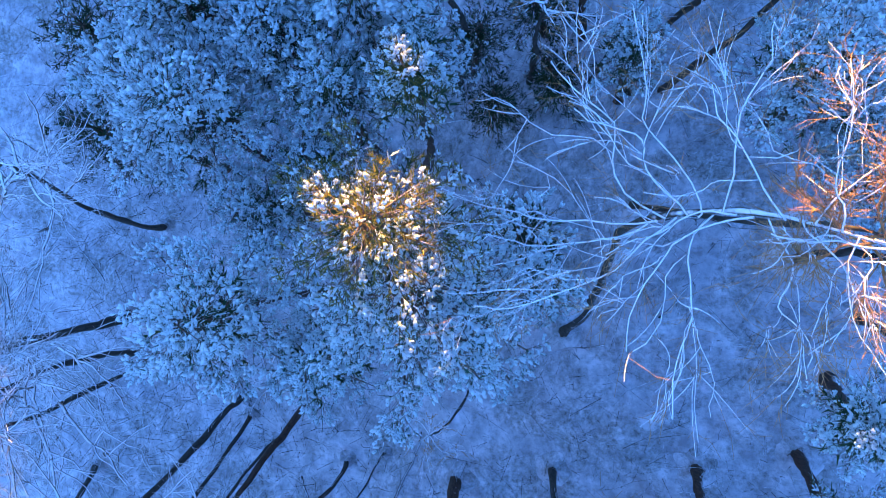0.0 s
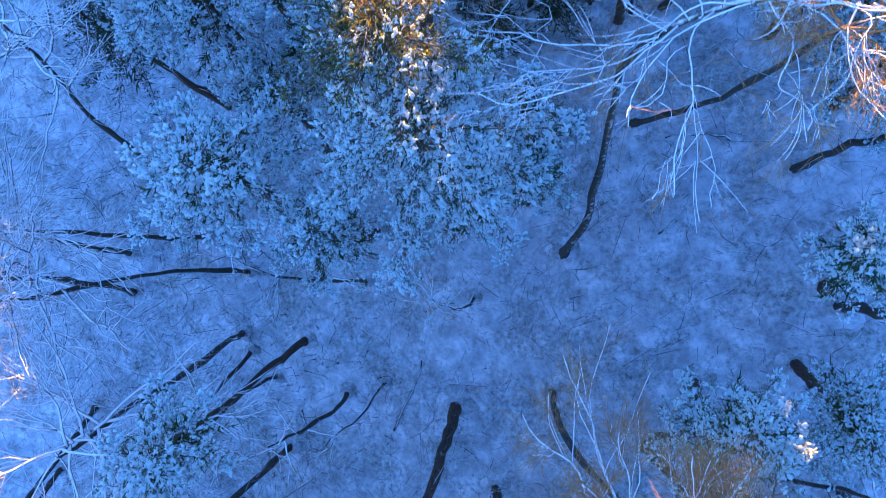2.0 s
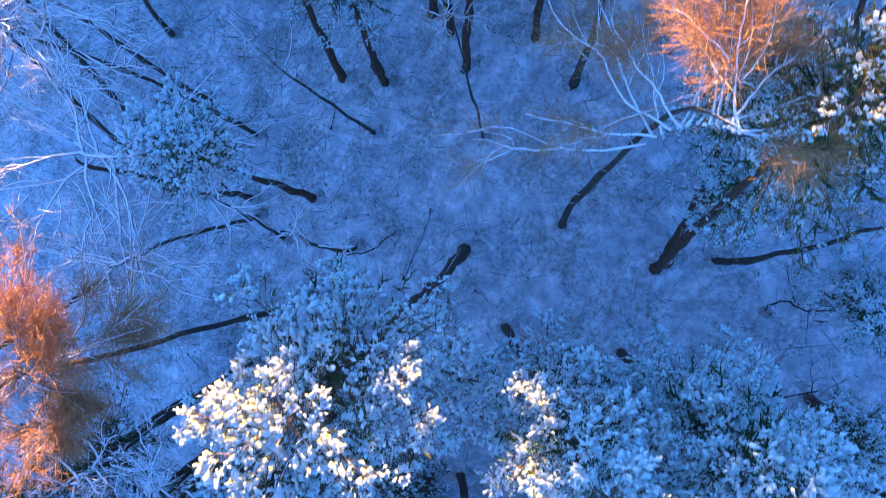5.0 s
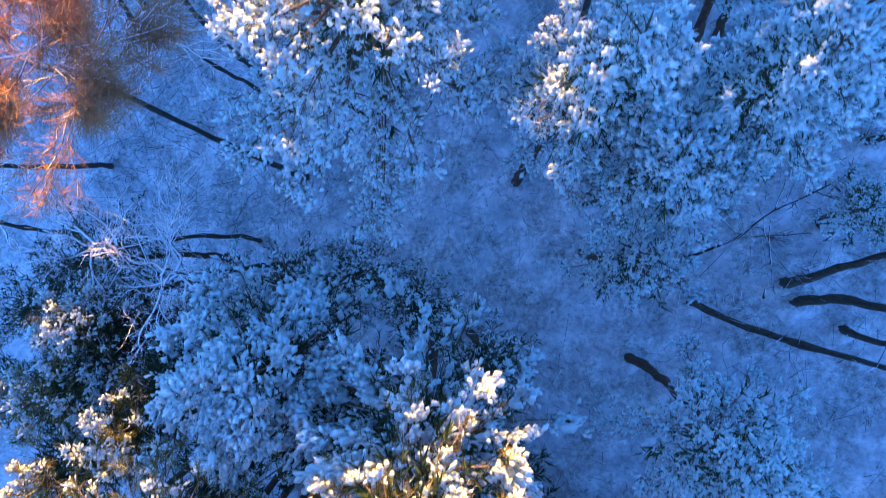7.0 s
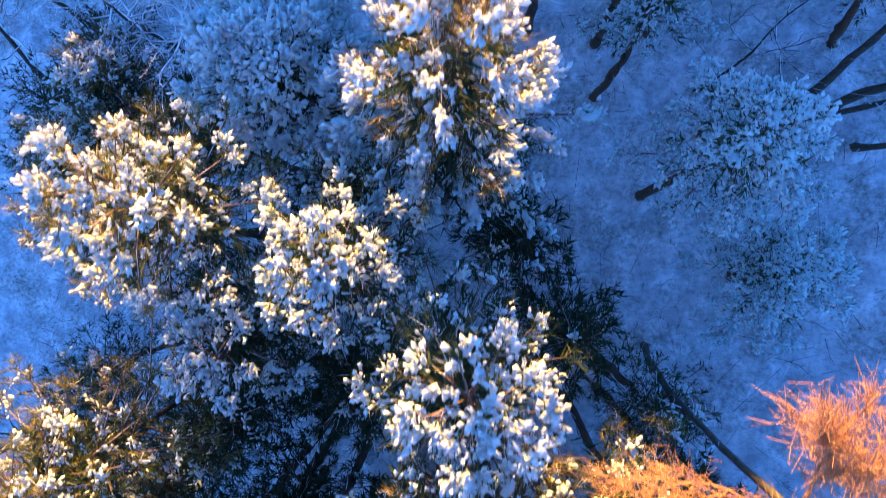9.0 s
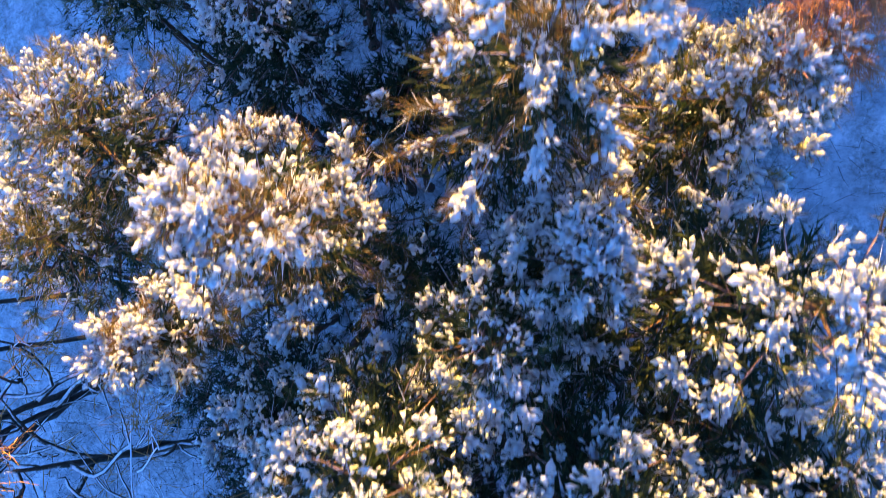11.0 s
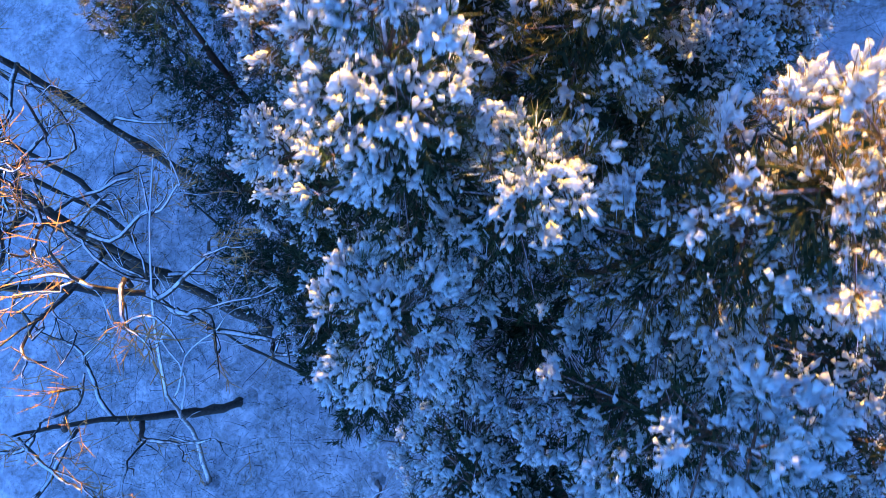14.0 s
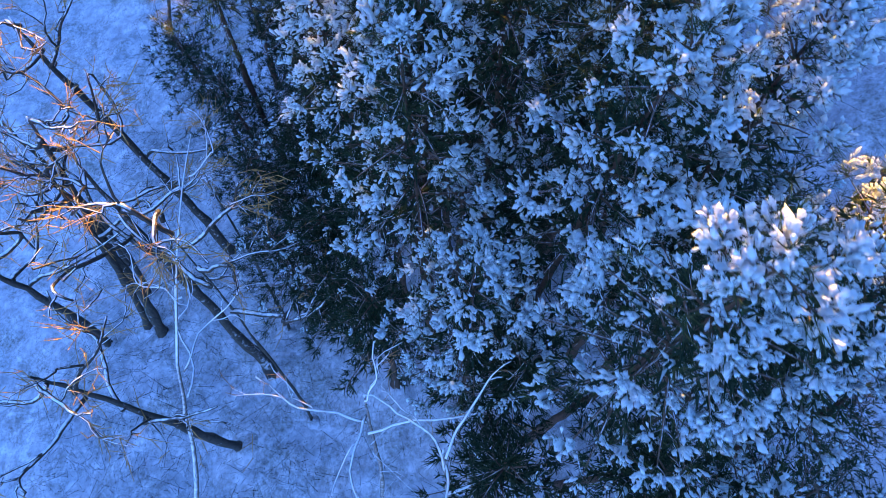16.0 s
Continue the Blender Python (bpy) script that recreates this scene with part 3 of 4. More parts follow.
pine((1.4, 0.4, 11.9), 1.1, 4.0, 108, foliage=DARKN, rise=(25, -25), droop=0.35, size=0.9, name="spruce_tree", star=True, lump=1.35, snowy=1.0, label="young spruce with frond-like snowy boughs", category="spruce tree")
pine((7.0, 3.6, 13.2), 1.8, 4.0, 109, size=1.0, foliage=FROSTY, blade=0.013, plume=0.4, snowy=0.95, lump=1.2, shelter=0.3, label="snowy pine at the edge of the clearing")
pine((8.6, 1.5, 13.0), 1.6, 4.0, 110, size=1.0, foliage=FROSTY, blade=0.013, plume=0.4, snowy=0.95, lump=1.2, shelter=0.3, label="snowy pine at the edge of the clearing")
pine((6.0, -2.6, 15.6), 0.9, 3.5, 111, size=0.85, snowy=0.95, foliage=FROSTY, blade=0.013, base=(11.3, -3.85), lump=1.2, label="narrow snow-dusted pine beside the birch")
# the clearing
pine((-5.35, -6.7, 13.5), 1.15, 2.6, 112, size=1.0, foliage=FROSTY, blade=0.013, plume=0.4, snowy=0.95, lump=1.2, shelter=0.3, label="small round-topped pine above the snow")
pine((-2.4, -10.7, 16.4), 2.1, 3.4, 113, base=(0.45, -8.5), size=1.05, rise=(40, -5), gap=0.1, lopsided=(-0.05, -0.35), blade=0.012, snowy=0.95, foliage=HOAR, plume=0.4, whorls=9, shelter=0.3, lump=1.2, label="leaning pine with four sunlit snowy boughs", trunk_r=0.22)
pine((1.5, -11.4, 17.1), 1.35, 5.0, 114, size=1.05, rise=(45, -5), blade=0.012, snowy=0.95, foliage=FROSTY, plume=0.4, dense=1.1, whorls=10, shelter=0.3, lump=1.2, label="snow-laden pine with one lit shoulder")
pine((3.6, -11.5, 17.35), 1.45, 5.0, 115, size=1.05, rise=(45, -5), blade=0.012, snowy=0.95, foliage=FROSTY, plume=0.4, dense=1.1, whorls=10, shelter=0.3, lump=1.2, label="snow-laden pine standing close to another")
pine((2.5, -12.4, 15.6), 1.3, 4.0, 161, size=1.05, snowy=0.95, rise=(40, -5), blade=0.012, foliage=FROSTY, plume=0.4, lump=1.2, shelter=0.3, label="lower snow-laden pine between two taller ones")
pine((2.9, -13.9, 13.0), 1.2, 3.2, 116, size=0.9, gap=0.2, snowy=0.95, foliage=FROSTY, blade=0.013, lump=1.2, label="lower pine with thin snowy boughs")
pine((4.5, -5.4, 15.2), 1.25, 3.4, 117, foliage=HOAR, size=0.8, snowy=0.95, blade=0.012, base=(6.9, -9.0), lump=1.2, label="olive-green pine with little snow")
pine((3.7, -6.7, 18.9), 1.4, 4.0, 118, foliage=SUN_OLIVE, size=0.85, snowy=0.6, blade=0.012, base=(6.6, -9.2), lump=0.9, label="tall frosted pine beside a birch")
pine((5.5, -7.4, 11.8), 1.0, 2.6, 119, size=1.0, snowy=0.95, foliage=FROSTY, blade=0.013, plume=0.4, lump=1.2, shelter=0.3, label="short pine beside a leaning trunk")
pine((8.0, -6.4, 12.4), 1.4, 3.0, 120, foliage=HOAR, size=0.85, snowy=0.95, blade=0.012, lump=1.2, label="green pine with thin snow")
pine((8.9, -9.7, 10.8), 1.2, 3.0, 121, size=0.9, blade=0.012, snowy=0.95, foliage=FROSTY, lump=1.2, label="short snowy pine on the upper slope")
pine((8.3, -12.9, 11.4), 1.1, 2.6, 122, foliage=HOAR, size=0.85, snowy=0.95, blade=0.012, lump=1.2, label="green pine with thin snow")
# below the clearing
pine((-4.2, -16.1, 14.1), 2.1, 4.2, 123, shelter=0.35, size=1.3, blade=0.0055, foliage=FROSTY, snowy=1.4, lump=1.5, tuft=0.2, label="broad pine in blue shade with one lit tip")
pine((-1.1, -17.15, 19.2), 1.35, 6.0, 124, shelter=0.3, star=True, foliage=SUN_RUST, size=1.3, rise=(62, 8), snowy=0.9, blade=0.0055, bare=0.15, lump=1.0, label="star-shaped pine top glowing in the low sun")
# extra pine that stands for the lower boughs of the one above
pine((-1.0, -16.9, 15.4), 2.3, 3.8, 180, star=True, size=1.3, snowy=1.4, shelter=0.3, rise=(35, 5), blade=0.0055, bare=0.15, lump=1.5, tuft=0.2, label="added pine serving as the star-shaped pine's long white lower boughs")
pine((-5.1, -18.6, 17.0), 1.75, 4.0, 125, foliage=SUN_OLIVE, size=1.3, snowy=0.95, blade=0.0055, lump=1.0, label="pine with a gold sunlit crown of snow")
pine((3.7, -17.4, 14.9), 1.6, 3.6, 126, size=1.0, snowy=0.95, foliage=FROSTY, blade=0.013, plume=0.4, lump=1.2, shelter=0.3, label="round pine with fine snowy shoots")
pine((5.7, -19.6, 11.8), 1.6, 3.6, 127, size=1.0, foliage=FROSTY, blade=0.013, plume=0.4, snowy=0.95, lump=1.2, shelter=0.3, label="snowy pine above the open slope")
pine((-8.9, -18.6, 12.0), 1.4, 3.6, 166, foliage=SUN_OLIVE, size=1.3, snowy=0.3, blade=0.0055, dense=0.9, label="dark olive pine at the valley edge")
pine((-9.4, -17.0, 11.2), 1.4, 3.6, 167, foliage=SUN_OLIVE, size=1.3, snowy=0.35, blade=0.0055, dense=0.9, label="dark olive pine at the valley edge")
pine((-7.4, -17.6, 12.0), 1.4, 3.6, 128, foliage=SUN_OLIVE, size=1.3, snowy=0.88, blade=0.0055, lump=1.0, label="olive pine at the valley edge")
pine((-8.6, -15.4, 11.4), 1.3, 3.2, 129, foliage=SUN_RUST, size=1.3, snowy=0.88, blade=0.0055, lump=1.0, label="rust-tinged pine at the valley edge")
pine((-2.6, -19.4, 17.2), 1.3, 4.2, 130, size=1.3, snowy=0.88, blade=0.0055, shelter=0.85, lump=1.0, label="snowy pine in the dense stand")
# the dense stand
STAND = "tall pine in the dense stand, tips sunlit"
pine((-8.3, -24.3, 14.6), 1.7, 4.2, 181, foliage=SUN_OLIVE, size=1.3, snowy=0.2, blade=0.0055, shelter=0.85, label="olive-green pine with sparse snow")
pine((-7.1, -22.7, 16.0), 1.9, 4.5, 131, foliage=SUN_OLIVE, size=1.3, snowy=0.49, blade=0.0055, shelter=0.85, label="olive-green pine with sunlit snowy tufts")
pine((-4.5, -20.8, 15.2), 1.4, 4.5, 132, foliage=DARKN, rise=(35, -15), droop=0.25, size=1.3, snowy=0.88, blade=0.0055, shelter=0.85, lump=1.0, label="dark pine with heavy drooping snow")
pine((-0.9, -20.7, 18.6), 1.4, 5.0, 133, size=1.3, rise=(50, -10), snowy=0.88, blade=0.0055, shelter=0.85, lump=1.0, label=STAND)
pine((-0.85, -22.9, 20.4), 1.5, 5.5, 134, star=True, foliage=SUN_RUST, size=1.3, snowy=0.9, rise=(60, 5), blade=0.0055, bare=0.15, shelter=0.85, lump=1.0, label="tall pine with long snow-coated shoots")
pine((1.5, -22.9, 18.6), 1.25, 4.5, 135, foliage=SUN_OLIVE, size=1.3, snowy=0.88, blade=0.0055, shelter=0.85, lump=1.0, label=STAND)
pine((-3.4, -24.3, 19.5), 1.25, 4.8, 136, foliage=SUN_RUST, size=1.3, snowy=0.88, blade=0.0055, shelter=0.85, lump=1.0, label="pine with a rust and gold sunlit crown")
pine((-5.5, -25.7, 16.8), 0.75, 3.0, 137, foliage=SUN_RUST, size=1.3, snowy=0.88, blade=0.0055, shelter=0.85, lump=1.0, label="slim pine with lit snow plumes")
pine((1.4, -25.0, 20.0), 1.4, 5.0, 138, size=1.3, snowy=0.88, blade=0.0055, shelter=0.85, lump=1.0, label=STAND)
pine((-1.1, -25.5, 18.5), 1.2, 5.0, 139, size=1.3, snowy=0.5, blade=0.0055, shelter=0.85, lump=1.0, label="shaded pine between taller ones")
pine((-0.1, -27.1, 20.1), 0.95, 4.5, 140, size=1.3, snowy=0.88, blade=0.0055, shelter=0.85, lump=1.0, label=STAND)
pine((1.8, -26.8, 19.7), 1.1, 4.5, 141, size=1.3, snowy=0.88, blade=0.0055, shelter=0.85, lump=1.0, label=STAND)
pine((-2.25, -26.6, 19.9), 1.15, 5.0, 142, size=1.3, snowy=0.88, blade=0.0055, shelter=0.85, lump=1.0, label=STAND)
pine((-2.85, -28.6, 20.3), 1.25, 5.0, 143, star=True, foliage=SUN_RUST, size=1.3, snowy=0.9, rise=(58, 0), lopsided=(-0.25, 0.05), blade=0.0055, bare=0.15, shelter=0.85, lump=1.0, label="pine top with thick white plumes of lit snow")
pine((-0.55, -29.3, 20.8), 1.05, 5.0, 144, foliage=SUN_OLIVE, size=1.3, snowy=0.88, blade=0.0055, shelter=0.85, dense=0.95, bare=0.12, lump=1.0, label="pine with a rounded gold-green lit top")
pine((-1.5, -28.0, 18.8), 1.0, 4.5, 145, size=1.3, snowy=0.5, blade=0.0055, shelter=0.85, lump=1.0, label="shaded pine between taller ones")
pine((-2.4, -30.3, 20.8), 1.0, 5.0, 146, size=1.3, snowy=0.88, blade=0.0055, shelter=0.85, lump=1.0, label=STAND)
pine((0.7, -31.3, 21.3), 1.35, 5.0, 147, foliage=SUN_RUST, size=1.3, snowy=1.0, blade=0.0055, shelter=0.85, dense=1.0, bare=0.08, label="pine with a rust-gold lit top")
pine((-4.2, -29.8, 16.2), 1.2, 5.0, 148, size=1.2, bare=0.35, rise=(35, -15), snowy=0.8, blade=0.0055, lump=1.08, shelter=0.4, label="shaded pine on the valley side of the stand")
pine((-1.2, -31.0, 19.3), 1.1, 5.5, 149, size=1.2, bare=0.35, snowy=0.5, blade=0.0055, lump=1.08, shelter=0.4, label="shaded pine between taller ones")
pine((-2.6, -32.2, 18.2), 1.5, 6.5, 150, size=1.2, bare=0.35, rise=(30, -18), droop=0.25, snowy=0.8, blade=0.0055, lump=1.08, shelter=0.4, label="shaded pine with tiers of snowy boughs")
pine((0.4, -33.2, 19.5), 1.4, 6.0, 151, size=1.2, bare=0.35, rise=(35, -12), snowy=0.8, blade=0.0055, lump=1.08, shelter=0.4, label="shaded pine with heavy snow plumes")
pine((2.0, -32.6, 19.2), 1.3, 5.5, 152, size=1.2, bare=0.35, snowy=0.8, blade=0.0055, lump=1.08, shelter=0.4, label=STAND)
pine((0.5, -35.7, 20.0), 1.4, 6.0, 153, size=1.2, bare=0.35, rise=(35, -12), snowy=0.8, blade=0.0055, lump=1.08, shelter=0.4, label="pine with thick snow on its shoulders")
pine((-1.6, -34.3, 16.0), 1.4, 6.0, 154, size=1.2, bare=0.35, rise=(30, -18), droop=0.25, snowy=0.8, blade=0.0055, lump=1.08, shelter=0.4, label="shaded pine with tiers of snowy boughs")
pine((2.3, -35.4, 18.9), 1.3, 5.5, 155, size=1.3, snowy=0.75, blade=0.0055, lump=1.08, shelter=0.4, label=STAND)
pine((-4.4, -27.4, 15.0), 1.4, 5.5, 156, foliage=DARKN, size=1.3, rise=(30, -18), snowy=0.85, blade=0.0055, lump=1.08, label="dark pine on the valley side of the stand")
pine((-6.6, -23.9, 13.0), 1.5, 5.0, 157, foliage=DARKN, size=1.3, snowy=0.29, blade=0.0055, label="dark pine with little snow")
pine((-0.2, -24.7, 18.6), 1.1, 4.5, 162, size=1.3, snowy=0.85, rise=(50, 0), blade=0.0055, label=STAND)
pine((1.4, -28.9, 17.3), 0.9, 4.5, 163, size=1.3, snowy=0.88, blade=0.0055, label=STAND)
pine((2.6, -28.0, 17.0), 1.0, 4.5, 164, foliage=SUN_RUST, size=1.3, snowy=0.88, blade=0.0055, label=STAND)
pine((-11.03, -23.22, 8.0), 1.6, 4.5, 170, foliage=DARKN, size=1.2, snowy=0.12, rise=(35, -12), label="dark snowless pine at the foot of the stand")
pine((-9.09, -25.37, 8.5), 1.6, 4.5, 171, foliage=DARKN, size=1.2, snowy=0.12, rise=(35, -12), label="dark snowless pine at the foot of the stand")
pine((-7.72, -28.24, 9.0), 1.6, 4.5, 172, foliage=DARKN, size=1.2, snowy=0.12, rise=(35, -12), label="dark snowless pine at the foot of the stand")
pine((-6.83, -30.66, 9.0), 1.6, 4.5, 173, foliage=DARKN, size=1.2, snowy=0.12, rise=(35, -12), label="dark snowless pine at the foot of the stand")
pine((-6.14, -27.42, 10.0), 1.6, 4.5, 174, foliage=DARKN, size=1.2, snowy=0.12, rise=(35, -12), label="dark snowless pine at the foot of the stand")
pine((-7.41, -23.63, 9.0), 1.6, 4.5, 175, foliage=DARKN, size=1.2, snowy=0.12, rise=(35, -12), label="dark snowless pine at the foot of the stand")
pine((2.0, -38.5, 19.0), 1.5, 6.0, 158, size=1.2, bare=0.35, snowy=0.8, blade=0.0055, lump=1.08, shelter=0.4, label="shaded pine with heavy snow plumes")
pine((3.8, -30.6, 14.5), 1.2, 5.0, 159, size=1.2, bare=0.35, snowy=0.8, blade=0.0055, lump=1.08, shelter=0.4, label="shaded pine on the upper side of the stand")
pine((3.9, -34.0, 18.0), 1.3, 5.0, 160, size=1.2, bare=0.35, snowy=0.8, blade=0.0055, lump=1.08, shelter=0.4, label="shaded pine on the upper side of the stand")

# understorey between the tall ones; most needles darkened to stand for shaded gaps
rf = np.random.default_rng(41)
SHADED_UPPER = [(-3.0, -22.0, 15.0, 1.3), (0.4, -19.0, 14.5, 1.2), (1.2, -20.8, 15.5, 1.3), (-2.2, -21.6, 16.0, 1.3), (-5.6, -22.6, 14.0, 1.4), (0.3, -24.6, 16.5, 1.3), (-2.3, -25.0, 16.0, 1.4), (2.9, -24.4, 16.2, 1.3),
                (0.6, -26.2, 16.8, 1.3), (-4.4, -24.8, 14.5, 1.4), (3.0, -26.2, 16.0, 1.2), (1.0, -28.4, 17.0, 1.4), (2.6, -28.4, 16.0, 1.3), (-3.9, -28.6, 15.5, 1.4), (-1.5, -29.8, 17.0, 1.4)]
SHADED_LOWER = [(0.9, -29.8, 17.0, 1.4), (-3.6, -31.0, 16.0, 1.4), (-0.5, -32.2, 16.6, 1.4), (-3.6, -33.4, 14.0, 1.5), (2.9, -31.4, 16.6, 1.3), (1.8, -34.0, 17.0, 1.3), (-0.6, -35.3, 16.0, 1.4), (1.4, -37.0, 17.0, 1.4),
                (-0.9, -36.8, 15.0, 1.4), (-5.3, -30.6, 12.0, 1.4), (-4.9, -32.2, 11.5, 1.4), (-5.8, -28.3, 12.0, 1.4), (-3.2, -17.9, 14.0, 1.4), (-6.3, -20.0, 13.0, 1.4), (-6.4, -16.6, 12.0, 1.3)]
SHADED_CLEARING = [(-7.3, 4.0, 11.0, 1.6), (-4.2, 0.9, 11.2, 1.3), (-3.0, 2.0, 11.0, 1.4), (-2.4, 3.4, 12.5, 1.2), (-7.0, 6.5, 11.5, 1.6), (-0.6, 4.6, 12.0, 1.2), (-4.0, 6.4, 12.6, 1.6), (2.9, 6.8, 12.5, 1.0),
                   (-2.6, -2.4, 12.6, 1.2), (0.4, -1.6, 13.4, 1.1), (2.0, -1.0, 11.0, 0.9), (9.3, 3.6, 12.5, 1.6), (4.2, 4.9, 10.5, 0.9)]
# the last four stand in for shaded ground at the upper edge
SHADED_VALLEY = [(-3.2, -14.6, 8.0, 1.5), (-1.6, -15.5, 8.0, 1.3), (-5.0, -14.9, 8.5, 1.5), (-6.5, -15.4, 10.0, 1.4), (-8.4, -16.4, 10.5, 1.5), (0.3, -16.6, 10.5, 1.1), (-9.2, 3.2, 9.0, 1.4), (-8.6, 5.4, 10.0, 1.6),
                 (1.0, 6.2, 7.0, 1.3), (2.2, 7.4, 7.5, 1.4), (1.6, 4.6, 5.5, 1.1), (2.9, 5.6, 6.0, 1.1)]
SHADED_FLANK = [(3.4, -27.4, 15.5, 1.4), (4.6, -26.0, 14.5, 1.4), (4.4, -28.6, 15.0, 1.4), (3.6, -29.2, 15.0, 1.3), (4.8, -31.4, 15.5, 1.5), (3.6, -32.8, 16.0, 1.4), (5.2, -33.6, 15.5, 1.5), (4.4, -35.8, 16.5, 1.5),
                (3.3, -37.4, 17.0, 1.5), (5.0, -38.0, 16.0, 1.5), (0.2, -39.2, 16.0, 1.5), (3.2, -22.6, 14.5, 1.3), (-9.6, -14.2, 9.6, 1.7), (-11.2, -15.4, 9.2, 1.7), (-10.6, -17.2, 10.2, 1.7)]
# pines added mostly out of view to keep skylight off the clearing's upper edge
SKY_BLOCKERS = [(-8.6, 10.6, 12.6, 1.6), (-6.2, 11.4, 13.0, 1.6), (-3.8, 10.4, 13.2, 1.6), (-1.4, 11.6, 13.0, 1.6), (0.8, 10.6, 13.2, 1.6), (3.0, 11.2, 13.4, 1.7), (5.2, 10.4, 13.4, 1.6), (7.4, 11.0, 13.6, 1.7), (9.8, 10.2, 13.6, 1.6)]
for x, y, z, r in SKY_BLOCKERS:
    pine((x, y, z), r, 5.0, 600 + int(10 * (x + 10)), whorls=3, foliage=DARKN, size=1.35, snowy=0.3, blade=0.012, rise=(40, -12), label="added dark pine, mostly unseen, that shades the upper clearing")
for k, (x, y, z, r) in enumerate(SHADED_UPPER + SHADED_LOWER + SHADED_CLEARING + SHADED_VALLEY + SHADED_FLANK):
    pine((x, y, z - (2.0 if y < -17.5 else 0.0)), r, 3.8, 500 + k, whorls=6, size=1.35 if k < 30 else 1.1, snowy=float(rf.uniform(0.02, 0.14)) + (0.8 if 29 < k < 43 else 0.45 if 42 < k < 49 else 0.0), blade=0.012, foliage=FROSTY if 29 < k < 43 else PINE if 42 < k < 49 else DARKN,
          rise=(40, -12), shelter=0.4 if 29 < k < 43 else 0.8, label="young understorey pine, most of them darkened to fill gaps with shade")

# bare trees
BIRCH = "bare birch with snow lying along its limbs"
bare_tree((4.1, -2.9), (2.9, 0.3, 13.9), 2.7, 201, limbs=18, twigs=2600, tip=(5.2, 0.0, 17.0), trunk_r=0.2, start=0.68, ways=(180, 165, 130, 205, 150, 100, 250, 72, 196, 225, 275, 115, 300, 35, 85, 262, 320, 172), lift=(-12, 25), limb_r=0.016, twig_r=0.0025, fine=TWIG, sub=3, forks=5, curl=0.45, label="wide bare birch with white snow-lined limbs")
bare_tree((6.2, 1.5), (5.5, 0.2, 15.1), 1.9, 202, limbs=9, twigs=3500, trunk_r=0.14, start=0.7, limb_r=0.02, twig_r=0.0026, limb_bark=TWIG, label="birch with red-brown twigs catching the sun")
bare_tree((-8.7, -6.3), (-7.7, -6.6, 9.4), 3.2, 203, lift=(0, 30), limbs=14, twigs=1500, fine=FROST_TWIG, twig_r=0.0038, trunk_r=0.19, start=0.7, sub=2, limb_r=0.036, taper=0.3, label=BIRCH)
bare_tree((-10.5, -2.2), (-10.2, -2.4, 8.5), 3.2, 204, limbs=14, twigs=1500, fine=FROST_TWIG, twig_r=0.0038, trunk_r=0.16, start=0.6, sub=2, limb_r=0.036, taper=0.3, label=BIRCH)
bare_tree((-8.3, -3.7), (-9.4, -3.8, 9.5), 3.2, 205, limbs=14, twigs=1500, fine=FROST_TWIG, twig_r=0.0038, trunk_r=0.13, start=0.6, sub=2, limb_r=0.036, taper=0.3, label=BIRCH)
bare_tree((-3.1, -4.0), (-4.9, -3.3, 6.0), 1.6, 206, limbs=6, twigs=160, trunk_r=0.11, start=0.3, tip=(-6.0, -2.6, 8.0), label="crooked bare sapling with dark bark", name="bare_tree", category="tree", limb_bark=BARE_BARK)
bare_tree((-3.9, -8.4), (-4.6, -8.2, 6.0), 1.8, 207, limbs=6, twigs=200, trunk_r=0.13, start=0.45, label="dark bare tree standing in snow", name="bare_tree", category="tree")
bare_tree((-2.3, -7.9), (-3.5, -8.8, 4.0), 1.0, 208, limbs=5, twigs=120, trunk_r=0.06, start=0.4, label="thin crooked sapling on the snow", name="bare_tree", category="tree", limb_bark=BARE_BARK)
bare_tree((-6.3, -10.8), (-7.2, -10.7, 11.6), 2.5, 209, lift=(0, 40), limbs=18, twigs=20000, trunk_r=0.17, start=0.75, tip=(-7.8, -10.6, 13.8), limb_r=0.02, twig_r=0.0028, label="birch with fine orange twigs in the sun")
bare_tree((1.05, -4.5), (-0.2, -3.8, 10.7), 0.9, 213, limbs=8, twigs=260, trunk_r=0.07, start=0.85, tip=(-0.35, -3.75, 11.5), limb_r=0.012, label="slim sapling with a small sunlit crown of twigs")
bare_tree((3.75, -7.7), (2.75, -6.9, 14.5), 2.4, 210, limbs=16, twigs=10000, trunk_r=0.17, start=0.62, tip=(2.7, -7.4, 17.6), limb_r=0.024, ways=(180, 112, 172, 100, 130, 60, 125, 75, 50, 20, 80, 85, 350, 40, 10, 95), lift=(-12, 14), twig_r=0.0022, label="birch with a haze of orange sunlit twigs")
bare_tree((8.2, -8.9), (9.1, -8.2, 10.0), 1.5, 212, limbs=5, twigs=250, trunk_r=0.16, start=0.75, label="curved bare tree on the upper slope", name="bare_tree", category="tree")
